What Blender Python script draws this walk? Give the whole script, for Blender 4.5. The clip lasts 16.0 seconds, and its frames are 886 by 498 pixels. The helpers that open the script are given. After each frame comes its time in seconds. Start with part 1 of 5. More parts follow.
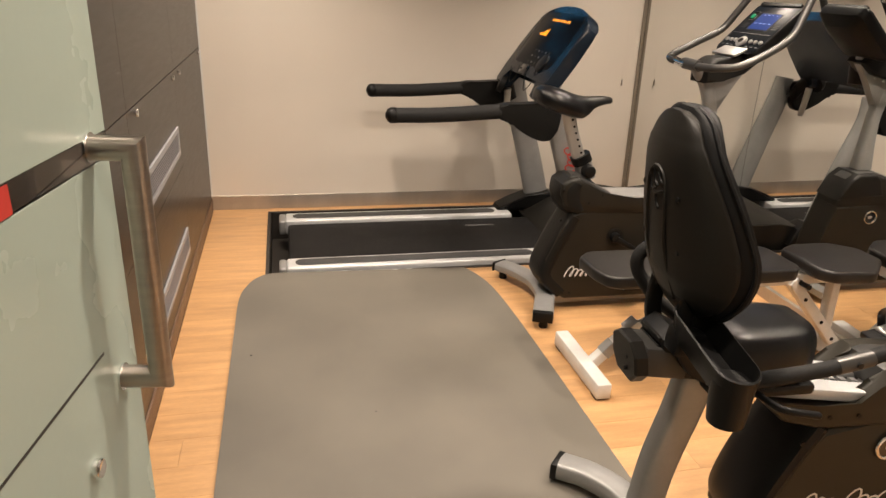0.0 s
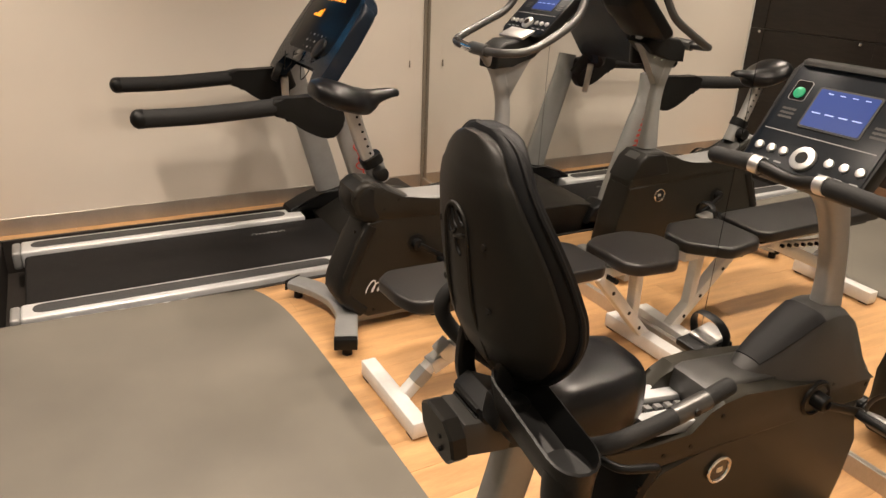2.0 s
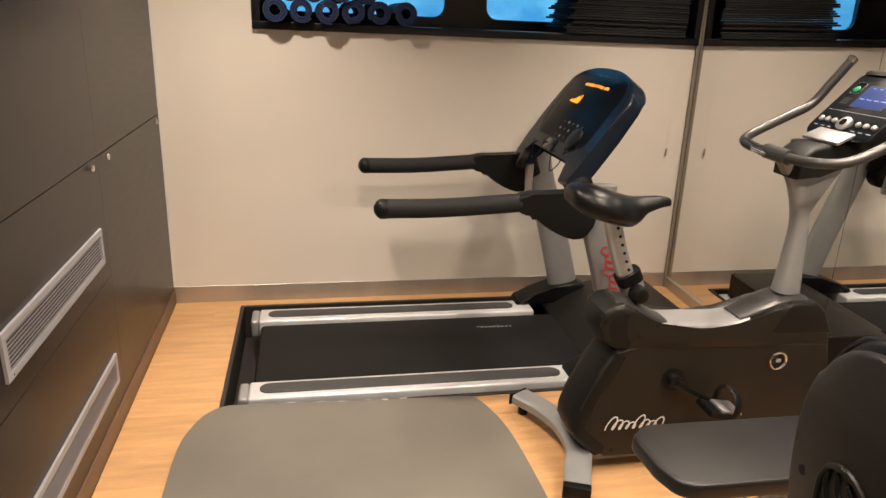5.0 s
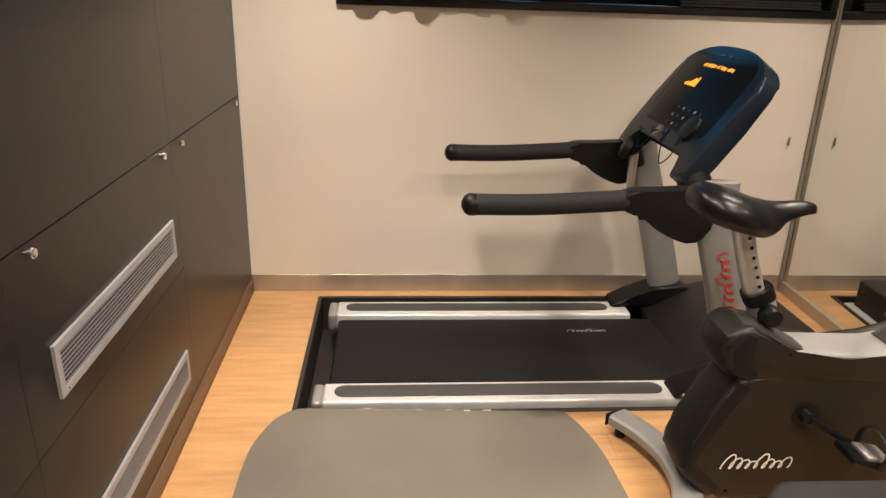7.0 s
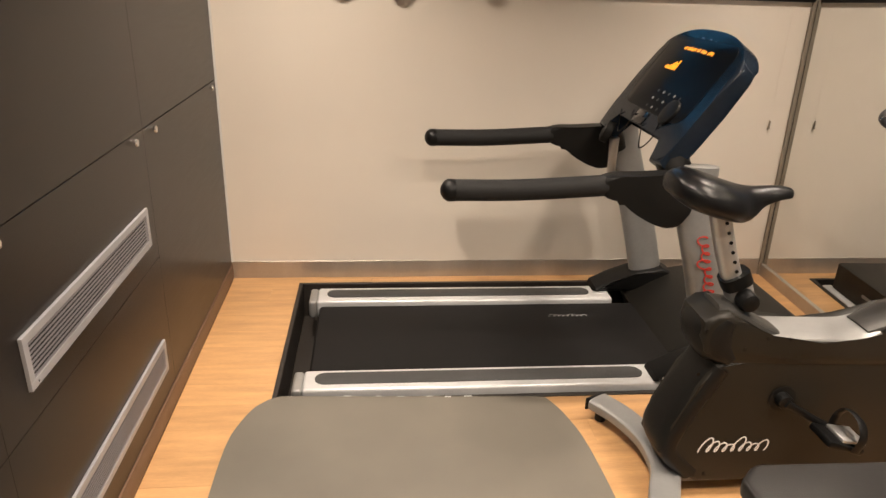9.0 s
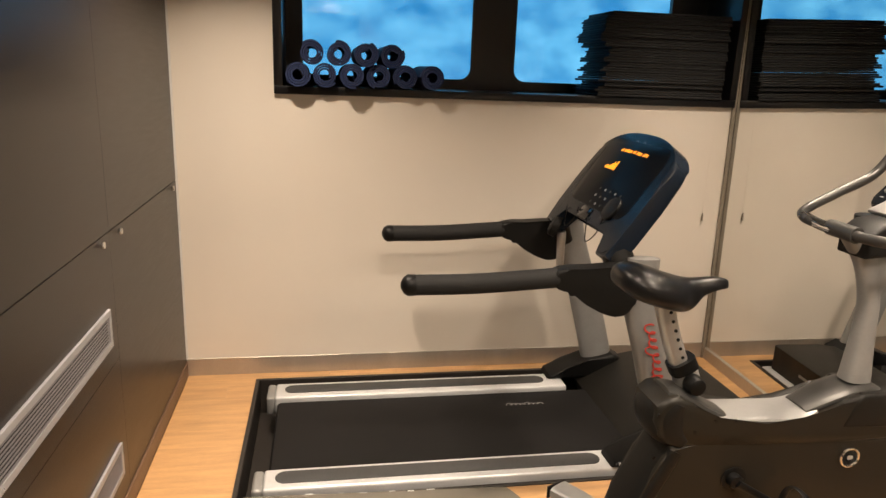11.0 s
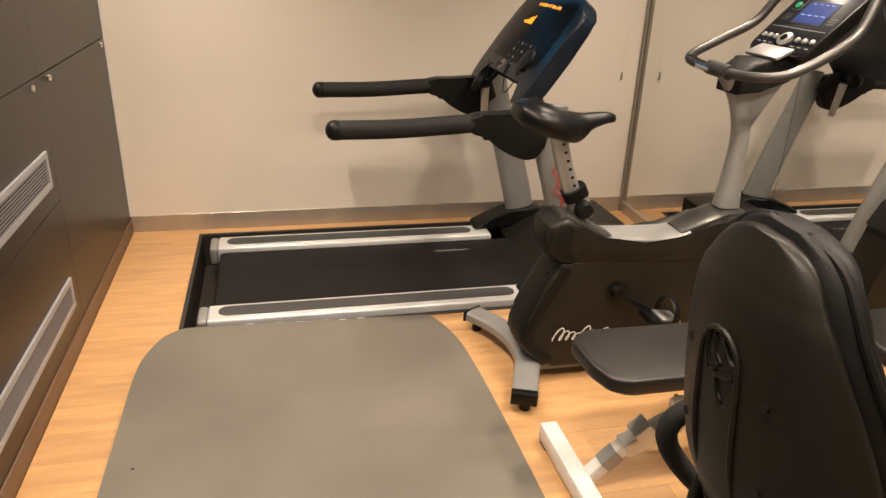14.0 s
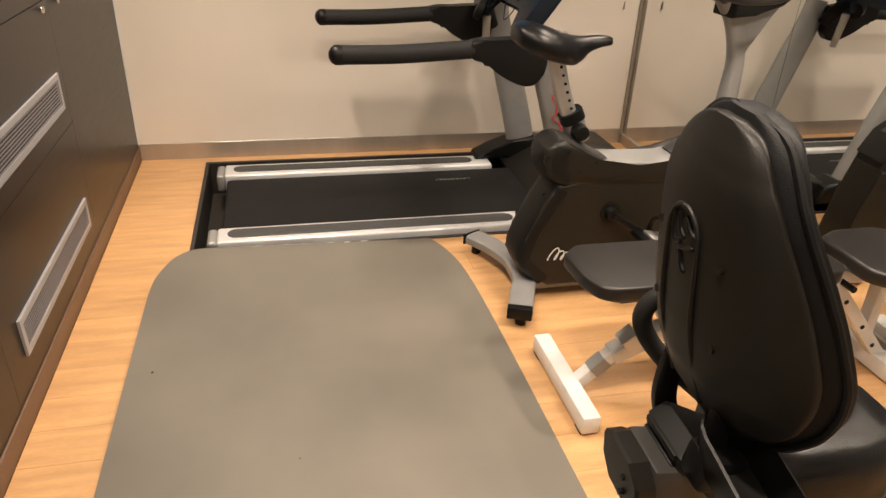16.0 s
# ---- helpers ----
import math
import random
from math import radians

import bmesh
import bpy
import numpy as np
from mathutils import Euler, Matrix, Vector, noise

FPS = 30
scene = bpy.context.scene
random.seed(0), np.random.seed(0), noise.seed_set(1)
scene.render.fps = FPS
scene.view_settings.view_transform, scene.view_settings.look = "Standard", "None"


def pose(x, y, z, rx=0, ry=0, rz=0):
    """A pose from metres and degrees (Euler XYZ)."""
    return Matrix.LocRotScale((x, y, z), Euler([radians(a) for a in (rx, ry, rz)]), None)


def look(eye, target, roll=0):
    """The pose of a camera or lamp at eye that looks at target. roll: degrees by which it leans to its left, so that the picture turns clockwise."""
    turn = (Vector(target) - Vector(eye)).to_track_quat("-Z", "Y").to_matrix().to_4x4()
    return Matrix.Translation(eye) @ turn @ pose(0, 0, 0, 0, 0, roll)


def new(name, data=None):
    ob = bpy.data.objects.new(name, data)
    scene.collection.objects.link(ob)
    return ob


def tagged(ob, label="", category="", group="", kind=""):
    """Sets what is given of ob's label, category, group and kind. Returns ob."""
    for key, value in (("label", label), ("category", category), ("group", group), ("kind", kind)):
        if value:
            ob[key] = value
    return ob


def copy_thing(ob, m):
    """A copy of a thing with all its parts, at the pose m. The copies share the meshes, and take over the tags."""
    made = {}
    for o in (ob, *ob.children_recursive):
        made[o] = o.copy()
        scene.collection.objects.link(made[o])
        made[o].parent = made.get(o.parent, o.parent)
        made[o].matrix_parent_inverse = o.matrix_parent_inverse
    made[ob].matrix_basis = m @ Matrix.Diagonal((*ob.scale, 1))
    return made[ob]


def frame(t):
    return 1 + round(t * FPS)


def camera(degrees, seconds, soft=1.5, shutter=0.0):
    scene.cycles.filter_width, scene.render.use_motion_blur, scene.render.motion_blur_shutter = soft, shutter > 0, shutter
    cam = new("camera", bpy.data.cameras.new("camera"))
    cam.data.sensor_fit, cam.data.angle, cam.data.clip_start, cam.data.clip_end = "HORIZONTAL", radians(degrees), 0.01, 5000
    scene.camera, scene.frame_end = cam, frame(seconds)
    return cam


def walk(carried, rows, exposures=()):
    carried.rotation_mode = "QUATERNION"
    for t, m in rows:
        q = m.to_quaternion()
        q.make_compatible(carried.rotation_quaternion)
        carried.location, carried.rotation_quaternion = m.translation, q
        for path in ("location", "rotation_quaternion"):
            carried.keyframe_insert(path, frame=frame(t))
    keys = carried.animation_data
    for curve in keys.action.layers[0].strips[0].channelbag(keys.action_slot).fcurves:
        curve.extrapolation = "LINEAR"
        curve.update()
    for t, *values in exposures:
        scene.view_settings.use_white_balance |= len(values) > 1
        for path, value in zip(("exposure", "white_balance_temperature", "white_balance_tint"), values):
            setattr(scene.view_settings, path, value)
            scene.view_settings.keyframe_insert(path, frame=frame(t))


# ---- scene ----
cam = camera(65.8, 16.0, soft=1.5)
PATH = [
    (0, (0.46, -4.252, 1.375), (0.895, -2.439, 0.649), 2.5),
    (0.5, (0.432, -4.207, 1.367), (0.998, -2.453, 0.592), 2.7),
    (1, (0.508, -4.096, 1.39), (1.242, -2.432, 0.558), 2.8),
    (1.5, (0.643, -3.954, 1.395), (1.488, -2.328, 0.593), 2.9),
    (2, (0.668, -3.891, 1.397), (1.604, -2.301, 0.625), 3.1),
    (2.5, (0.714, -3.853, 1.451), (1.796, -2.344, 0.708), 3.2),
    (3, (0.783, -3.797, 1.46), (1.889, -2.263, 0.809), 3.1),
    (3.5, (0.802, -3.782, 1.456), (1.759, -2.131, 0.857), 2.9),
    (4, (0.793, -3.771, 1.445), (1.474, -1.984, 0.858), 2.5),
    (4.5, (0.78, -3.685, 1.43), (1.223, -1.83, 0.827), 2.3),
    (5, (0.689, -3.478, 1.456), (1.072, -1.621, 0.819), 2.5),
    (5.2, (0.675, -3.438, 1.451), (1.027, -1.578, 0.806), 2.1),
    (7.3, (0.69, -3.199, 1.446), (0.839, -1.337, 0.732), 2.0),
    (7.5, (0.691, -3.194, 1.442), (0.861, -1.335, 0.724), 2.0),
    (8, (0.704, -3.198, 1.451), (0.891, -1.349, 0.713), 1.9),
    (8.5, (0.713, -3.203, 1.448), (0.907, -1.357, 0.703), 2.0),
    (9, (0.713, -3.201, 1.451), (0.907, -1.357, 0.701), 2.0),
    (9.5, (0.707, -3.196, 1.502), (0.905, -1.348, 0.764), 2.1),
    (9.7, (0.693, -3.197, 1.531), (0.899, -1.334, 0.833), 2.1),
    (11.8, (0.659, -3.424, 1.43), (1.056, -1.523, 0.952), 2.3),
    (12, (0.687, -3.473, 1.414), (1.062, -1.59, 0.857), 2.2),
    (12.5, (0.727, -3.553, 1.416), (1.026, -1.72, 0.675), 2.2),
    (13, (0.777, -3.578, 1.447), (1.088, -1.766, 0.661), 2.3),
    (13.5, (0.781, -3.566, 1.424), (1.21, -1.779, 0.633), 2.6),
    (14, (0.745, -3.553, 1.413), (1.203, -1.779, 0.61), 2.7),
    (14.5, (0.695, -3.532, 1.388), (1.056, -1.75, 0.556), 2.6),
    (15, (0.683, -3.503, 1.368), (0.847, -1.745, 0.428), 2.2),
    (15.5, (0.712, -3.544, 1.384), (0.81, -1.806, 0.399), 2.1),
    (16, (0.73, -3.672, 1.384), (1.168, -1.968, 0.432), 2.9),
]
LIGHT = [(0, 0.0, 6500, 10), (1.5, 0.02, 6500, 10), (4, 0.06, 6450, 10), (9.5, 0.1, 6500, 10), (12, 0.08, 6950, 10), (13.5, 0.08, 6800, 10), (16, 0.08, 6650, 10)]
walk(cam, [(t, look(eye, target, roll)) for t, eye, target, roll in PATH], LIGHT)

# ---- world, lights, exposure ----
W, CEIL, BACK = 2.77, 2.35, -4.45
MIRROR = pose(W, 0, 0, 0, -0.8, -2.0)  # the mirror wall stands a little out of square
world = bpy.data.worlds.new("world")
scene.world = world
world.use_nodes = True
wb = world.node_tree.nodes["Background"]
wb.inputs["Color"].default_value = (0.35, 0.5, 0.8, 1)
wb.inputs["Strength"].default_value = 0.3


def downlight(x, y, watts, spread=130, size=0.11):
    d = bpy.data.lights.new("ceiling_downlight", "AREA")
    d.shape, d.size, d.energy, d.color, d.spread = "DISK", size, watts, (1.0, 0.84, 0.69), radians(spread)
    ob = new("ceiling_downlight", d)
    ob.location = (x, y, CEIL - 0.012)


for lamp in ((0.38, -0.87, 20.5, 116), (2.5, -0.9, 13, 116), (0.85, -1.95, 13), (2.15, -2.0, 16), (0.8, -2.95, 20), (2.2, -2.9, 22), (0.75, -4.1, 10)):
    downlight(*lamp)


# ---- materials ----
def mat(name, color, rough=0.5, metal=0.0, vary=0.12, scale=6.0, fine=90.0, bump=0.15, coat=0.0, stretch=(1, 1, 1), coords="Object", spec=0.5):
    m = bpy.data.materials.new(name)
    m.use_nodes = True
    n, l = m.node_tree.nodes, m.node_tree.links
    b = n["Principled BSDF"]
    tc = n.new("ShaderNodeTexCoord")
    mp = n.new("ShaderNodeMapping")
    mp.inputs["Scale"].default_value = stretch
    l.new(tc.outputs[coords], mp.inputs["Vector"])
    big, small = n.new("ShaderNodeTexNoise"), n.new("ShaderNodeTexNoise")
    big.inputs["Scale"].default_value, big.inputs["Detail"].default_value = scale, 5
    small.inputs["Scale"].default_value, small.inputs["Detail"].default_value = fine, 3
    l.new(mp.outputs[0], big.inputs["Vector"])
    l.new(mp.outputs[0], small.inputs["Vector"])
    add = n.new("ShaderNodeMath")
    add.operation = "MULTIPLY_ADD"
    add.inputs[1].default_value = 0.4
    l.new(small.outputs["Fac"], add.inputs[0])
    l.new(big.outputs["Fac"], add.inputs[2])
    ramp = n.new("ShaderNodeMapRange")
    ramp.inputs["From Min"].default_value, ramp.inputs["From Max"].default_value = 0.45, 0.95
    l.new(add.outputs[0], ramp.inputs["Value"])
    mix = n.new("ShaderNodeMix")
    mix.data_type = "RGBA"
    mix.inputs["A"].default_value = (*[c * (1 - vary) for c in color], 1)
    mix.inputs["B"].default_value = (*[min(1, c * (1 + vary)) for c in color], 1)
    l.new(ramp.outputs[0], mix.inputs["Factor"])
    l.new(mix.outputs["Result"], b.inputs["Base Color"])
    rr = n.new("ShaderNodeMapRange")
    rr.inputs["To Min"].default_value, rr.inputs["To Max"].default_value = max(0.02, rough * 0.85), min(1, rough * 1.2)
    l.new(big.outputs["Fac"], rr.inputs["Value"])
    l.new(rr.outputs[0], b.inputs["Roughness"])
    b.inputs["Metallic"].default_value = metal
    b.inputs["Coat Weight"].default_value = coat
    b.inputs["Specular IOR Level"].default_value = spec
    if bump:
        bp = n.new("ShaderNodeBump")
        bp.inputs["Strength"].default_value, bp.inputs["Distance"].default_value = bump, 0.002
        l.new(small.outputs["Fac"], bp.inputs["Height"])
        l.new(bp.outputs[0], b.inputs["Normal"])
    return m


def glow(name, color, strength, rough=0.3):
    m = bpy.data.materials.new(name)
    m.use_nodes = True
    b = m.node_tree.nodes["Principled BSDF"]
    b.inputs["Base Color"].default_value = (*[c * 0.3 for c in color], 1)
    b.inputs["Roughness"].default_value = rough
    b.inputs["Emission Color"].default_value = (*color, 1)
    b.inputs["Emission Strength"].default_value = strength
    return m


def wood_floor():
    m = mat("oak_laminate", (0.52, 0.3, 0.135), 0.36, vary=0.2, scale=3.0, fine=40.0, bump=0.06, stretch=(1.2, 9, 9), coords="Generated")
    n, l = m.node_tree.nodes, m.node_tree.links
    tc = n["Texture Coordinate"]
    mp = n["Mapping"]
    geo = n.new("ShaderNodeNewGeometry")
    info = n.new("ShaderNodeObjectInfo")
    va = n.new("ShaderNodeVectorMath")
    va.operation = "MULTIPLY_ADD"
    va.inputs[1].default_value = (7.0, 13.0, 5.0)
    l.new(info.outputs["Random"], va.inputs[0])
    l.new(geo.outputs["Position"], va.inputs[2])
    l.new(va.outputs[0], mp.inputs["Vector"])
    hsv = n.new("ShaderNodeHueSaturation")
    vr = n.new("ShaderNodeMapRange")
    vr.inputs["To Min"].default_value, vr.inputs["To Max"].default_value = 0.96, 1.04
    l.new(info.outputs["Random"], vr.inputs["Value"])
    l.new(vr.outputs[0], hsv.inputs["Value"])
    mix = [x for x in n if x.bl_idname == "ShaderNodeMix"][0]
    l.new(mix.outputs["Result"], hsv.inputs["Color"])
    l.new(hsv.outputs[0], n["Principled BSDF"].inputs["Base Color"])
    return m


def rain_glass_view():
    m = bpy.data.materials.new("sea_daylight")
    m.use_nodes = True
    n, l = m.node_tree.nodes, m.node_tree.links
    n.clear()
    out, em = n.new("ShaderNodeOutputMaterial"), n.new("ShaderNodeEmission")
    tc, mp, nz, rp = n.new("ShaderNodeTexCoord"), n.new("ShaderNodeMapping"), n.new("ShaderNodeTexNoise"), n.new("ShaderNodeValToRGB")
    mp.inputs["Scale"].default_value = (1.0, 1.0, 1.6)
    nz.inputs["Scale"].default_value, nz.inputs["Detail"].default_value = 3.5, 8
    rp.color_ramp.elements[0].position, rp.color_ramp.elements[0].color = 0.3, (0.02, 0.25, 0.62, 1)
    rp.color_ramp.elements[1].position, rp.color_ramp.elements[1].color = 0.7, (0.16, 0.6, 1.0, 1)
    l.new(tc.outputs["Object"], mp.inputs["Vector"])
    l.new(mp.outputs[0], nz.inputs["Vector"])
    l.new(nz.outputs["Fac"], rp.inputs["Fac"])
    l.new(rp.outputs[0], em.inputs["Color"])
    em.inputs["Strength"].default_value = 1.3
    l.new(em.outputs[0], out.inputs["Surface"])
    return m


M_WALL = mat("cream_wall_panel", (0.76, 0.7, 0.615), 0.45, vary=0.03, scale=2, fine=300, bump=0.05)
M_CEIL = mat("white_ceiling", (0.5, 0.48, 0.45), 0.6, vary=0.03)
M_DARK = mat("wenge_laminate", (0.0135, 0.0098, 0.0078), 0.3, spec=0.38, vary=0.45, scale=3.0, fine=46, bump=0.06, stretch=(1, 2, 22))
M_DARKTRIM = mat("brown_trim", (0.13, 0.075, 0.045), 0.45, vary=0.15, stretch=(1, 1, 8))
M_STEEL = mat("brushed_steel", (0.42, 0.38, 0.34), 0.36, 1.0, vary=0.12, scale=3, fine=200, bump=0.05, stretch=(1, 1, 30))
# upright tone streaks in the colour stand in for the steel's soft reflections
M_SKIRT = mat("satin_steel_skirting", (0.5, 0.46, 0.41), 0.4, 0.7, vary=0.16, scale=2.2, fine=160, bump=0.04, stretch=(2.5, 1, 0.3))
M_TRIM = mat("dull_metal_strip", (0.3, 0.26, 0.21), 0.5, 0.4, vary=0.08, bump=0.03)
M_ALU = mat("satin_aluminium", (0.62, 0.61, 0.6), 0.34, 0.85, vary=0.06, bump=0.03)
M_GRILLE = mat("matt_anodised_aluminium", (0.4, 0.4, 0.42), 0.42, 0.35, vary=0.07, fine=200, bump=0.03)
M_SLAT = mat("grille_slat_aluminium", (0.3, 0.29, 0.31), 0.4, 0.5, vary=0.07, fine=200, bump=0.03)
M_CHROME = mat("chrome", (0.8, 0.8, 0.8), 0.12, 1.0, vary=0.03, bump=0)
M_SILVER = mat("silver_grey_paint", (0.29, 0.29, 0.285), 0.38, 0.35, vary=0.07, scale=12, bump=0.04)
M_WHITE = mat("white_powder_coat", (0.72, 0.71, 0.69), 0.38, vary=0.08, scale=14, bump=0.04)
M_RAIL = mat("pale_silver_rail", (0.62, 0.63, 0.64), 0.35, 0.3, vary=0.08, scale=9, bump=0.03)
M_BLACK = mat("black_plastic", (0.004, 0.004, 0.004), 0.42, spec=0.25, vary=0.3, scale=8, fine=400, bump=0.12)
M_CHAR = mat("charcoal_plastic", (0.007, 0.0068, 0.0063), 0.44, spec=0.22, vary=0.2, scale=7, fine=450, bump=0.18)
M_CHARLT = mat("grey_plastic", (0.033, 0.032, 0.03), 0.38, spec=0.4, vary=0.15, scale=8, fine=400, bump=0.12)
M_SHROUD = mat("brown_black_shroud", (0.0145, 0.0128, 0.0098), 0.42, spec=0.27, vary=0.15, scale=6, fine=450, bump=0.15)
M_SHELL = mat("grey_black_shell", (0.0115, 0.0105, 0.009), 0.42, spec=0.22, vary=0.14, scale=6, fine=450, bump=0.14)
M_COVER = mat("grey_brown_cover", (0.0225, 0.02, 0.0145), 0.42, spec=0.3, vary=0.14, scale=6, fine=450, bump=0.15)
M_LEATHER = mat("black_vinyl", (0.005, 0.005, 0.0055), 0.3, spec=0.3, vary=0.25, scale=9, fine=260, bump=0.2)
M_FABRIC = mat("black_padding", (0.004, 0.004, 0.0045), 0.5, spec=0.25, vary=0.25, scale=10, fine=500, bump=0.3)
M_PAD = mat("dark_bench_vinyl", (0.0135, 0.0122, 0.0115), 0.36, spec=0.42, vary=0.25, scale=8, fine=260, bump=0.2)
M_GLOSS = mat("piano_black", (0.006, 0.006, 0.007), 0.1, vary=0.2, bump=0, coat=0.5)
M_FACE = mat("dark_touch_panel", (0.004, 0.0055, 0.008), 0.3, vary=0.2, bump=0.02, spec=0.15)
M_TUBE = mat("dark_grey_tube", (0.085, 0.083, 0.08), 0.36, 0.6, vary=0.1, bump=0.03)
M_NAVY = mat("blue_black_console", (0.007, 0.013, 0.023), 0.25, spec=0.3, vary=0.2, bump=0.05)
M_FOAM = mat("foam_grip", (0.014, 0.014, 0.014), 0.7, spec=0.3, vary=0.2, scale=20, fine=600, bump=0.4)
M_BELT = mat("running_belt", (0.0078, 0.0073, 0.0075), 0.6, spec=0.18, vary=0.25, scale=5, fine=700, bump=0.35)
M_INLAY = mat("grip_inlay", (0.045, 0.045, 0.045), 0.7, vary=0.2, scale=20, fine=600, bump=0.5)
M_MAT = mat("grey_rubber_mat", (0.138, 0.125, 0.102), 0.56, vary=0.2, scale=2.2, fine=500, bump=0.3)
M_FLOOR = wood_floor()
M_PIT = mat("dark_pit", (0.02, 0.016, 0.013), 0.6, vary=0.3)
M_RED = mat("red_print", (0.5, 0.04, 0.03), 0.5, vary=0.1, bump=0)
M_PRINT = mat("white_print", (0.7, 0.7, 0.7), 0.5, vary=0.05, bump=0)
M_GREYPRINT = mat("grey_print", (0.25, 0.25, 0.25), 0.5, vary=0.05, bump=0)
M_BLUEMAT = mat("blue_foam", (0.008, 0.02, 0.075), 0.75, vary=0.25, scale=12, fine=300, bump=0.3)
M_BLACKMAT = mat("black_foam", (0.006, 0.006, 0.0065), 0.7, vary=0.3, scale=12, fine=300, bump=0.3)
M_FRAME = mat("black_window_frame", (0.006, 0.006, 0.007), 0.3, vary=0.2, bump=0.05)
M_FROST = mat("frosted_glass", (0.37, 0.44, 0.385), 0.26, vary=0.02, scale=3, bump=0.01)
M_MIRROR = mat("mirror", (0.86, 0.87, 0.86), 0.02, 1.0, vary=0.01, bump=0)
M_MIRROR.node_tree.nodes["Principled BSDF"].inputs["Roughness"].default_value = 0.0
for lk in list(M_MIRROR.node_tree.links):
    if lk.to_socket.name == "Roughness":
        M_MIRROR.node_tree.links.remove(lk)
M_AMBER = glow("amber_led", (1.0, 0.33, 0.02), 1.6)
M_LCD = glow("blue_lcd", (0.018, 0.06, 0.3), 0.4)
M_LCDLINE = glow("white_lcd", (0.5, 0.6, 1.0), 0.9)
M_GREEN = glow("green_button", (0.01, 0.3, 0.12), 0.6)
M_VIEW = rain_glass_view()
M_PANE = bpy.data.materials.new("window_glass")
M_PANE.use_nodes = True
_p = M_PANE.node_tree.nodes["Principled BSDF"]
_p.inputs["Transmission Weight"].default_value, _p.inputs["Roughness"].default_value, _p.inputs["IOR"].default_value = 1.0, 0.02, 1.45


# ---- mesh helpers ----
def part(name, bm, material, parent=None, label="", sharp=0.6):
    for f in bm.faces:
        f.smooth = True
    bmesh.ops.recalc_face_normals(bm, faces=bm.faces)
    for e in bm.edges:
        if len(e.link_faces) == 2 and e.calc_face_angle(0) > sharp:
            e.smooth = False
    me = bpy.data.meshes.new(name)
    bm.to_mesh(me)
    bm.free()
    me.materials.append(material)
    ob = new(name, me)
    if parent is not None:
        ob.parent = parent
        if parent.type == "EMPTY":
            ob.matrix_parent_inverse = Matrix.Translation(-parent.location)
    if label:
        tagged(ob, label)
    return ob


def thing(name, base, label, category, group=""):
    e = new(name)
    e.empty_display_size = 0.05
    e.location = base
    return tagged(e, label, category, group)


def struct(name, bm, material, label="", category=""):
    return tagged(part(name, bm, material), label, category, kind="structure")


def add_box(bm, x0, x1, y0, y1, z0, z1, bevel=0.0, seg=2):
    r = bmesh.ops.create_cube(bm, size=1.0)
    vs = r["verts"]
    for v in vs:
        v.co = ((x0 + x1) / 2 + v.co.x * (x1 - x0), (y0 + y1) / 2 + v.co.y * (y1 - y0), (z0 + z1) / 2 + v.co.z * (z1 - z0))
    if bevel:
        es = list({e for v in vs for e in v.link_edges})
        bmesh.ops.bevel(bm, geom=es, offset=bevel, segments=seg, affect="EDGES", profile=0.5)
    return bm


def box(x0, x1, y0, y1, z0, z1, bevel=0.0, seg=2):
    return add_box(bmesh.new(), x0, x1, y0, y1, z0, z1, bevel, seg)


def mirror_box(*a):
    bm = box(*a)
    bm.transform(MIRROR)
    return bm


def boxc(m, sx, sy, sz, bevel=0.0, seg=2):
    bm = box(-sx / 2, sx / 2, -sy / 2, sy / 2, -sz / 2, sz / 2, bevel, seg)
    bm.transform(m)
    return bm


def curve_pts(pts, n=8, closed=False):
    """Catmull-Rom through the points."""
    P = [Vector(p) for p in pts]
    k = len(P)
    out = []
    for i in range(k if closed else k - 1):
        if closed:
            a, b, c, d = P[(i - 1) % k], P[i], P[(i + 1) % k], P[(i + 2) % k]
        else:
            b, c = P[i], P[i + 1]
            a = P[i - 1] if i else b + (b - c)
            d = P[i + 2] if i + 2 < k else c + (c - b)
        for j in range(n):
            t = j / n
            out.append(0.5 * ((2 * b) + (c - a) * t + (2 * a - 5 * b + 4 * c - d) * t * t + (3 * b - a - 3 * c + d) * t ** 3))
    if not closed:
        out.append(P[-1])
    return out


def loft(rings, caps=True):
    bm = bmesh.new()
    vs = [[bm.verts.new(p) for p in r] for r in rings]
    k = len(vs[0])
    for a, b in zip(vs, vs[1:]):
        for i in range(k):
            bm.faces.new((a[i], a[(i + 1) % k], b[(i + 1) % k], b[i]))
    if caps:
        bm.faces.new(vs[0])
        bm.faces.new(vs[-1])
    return bm


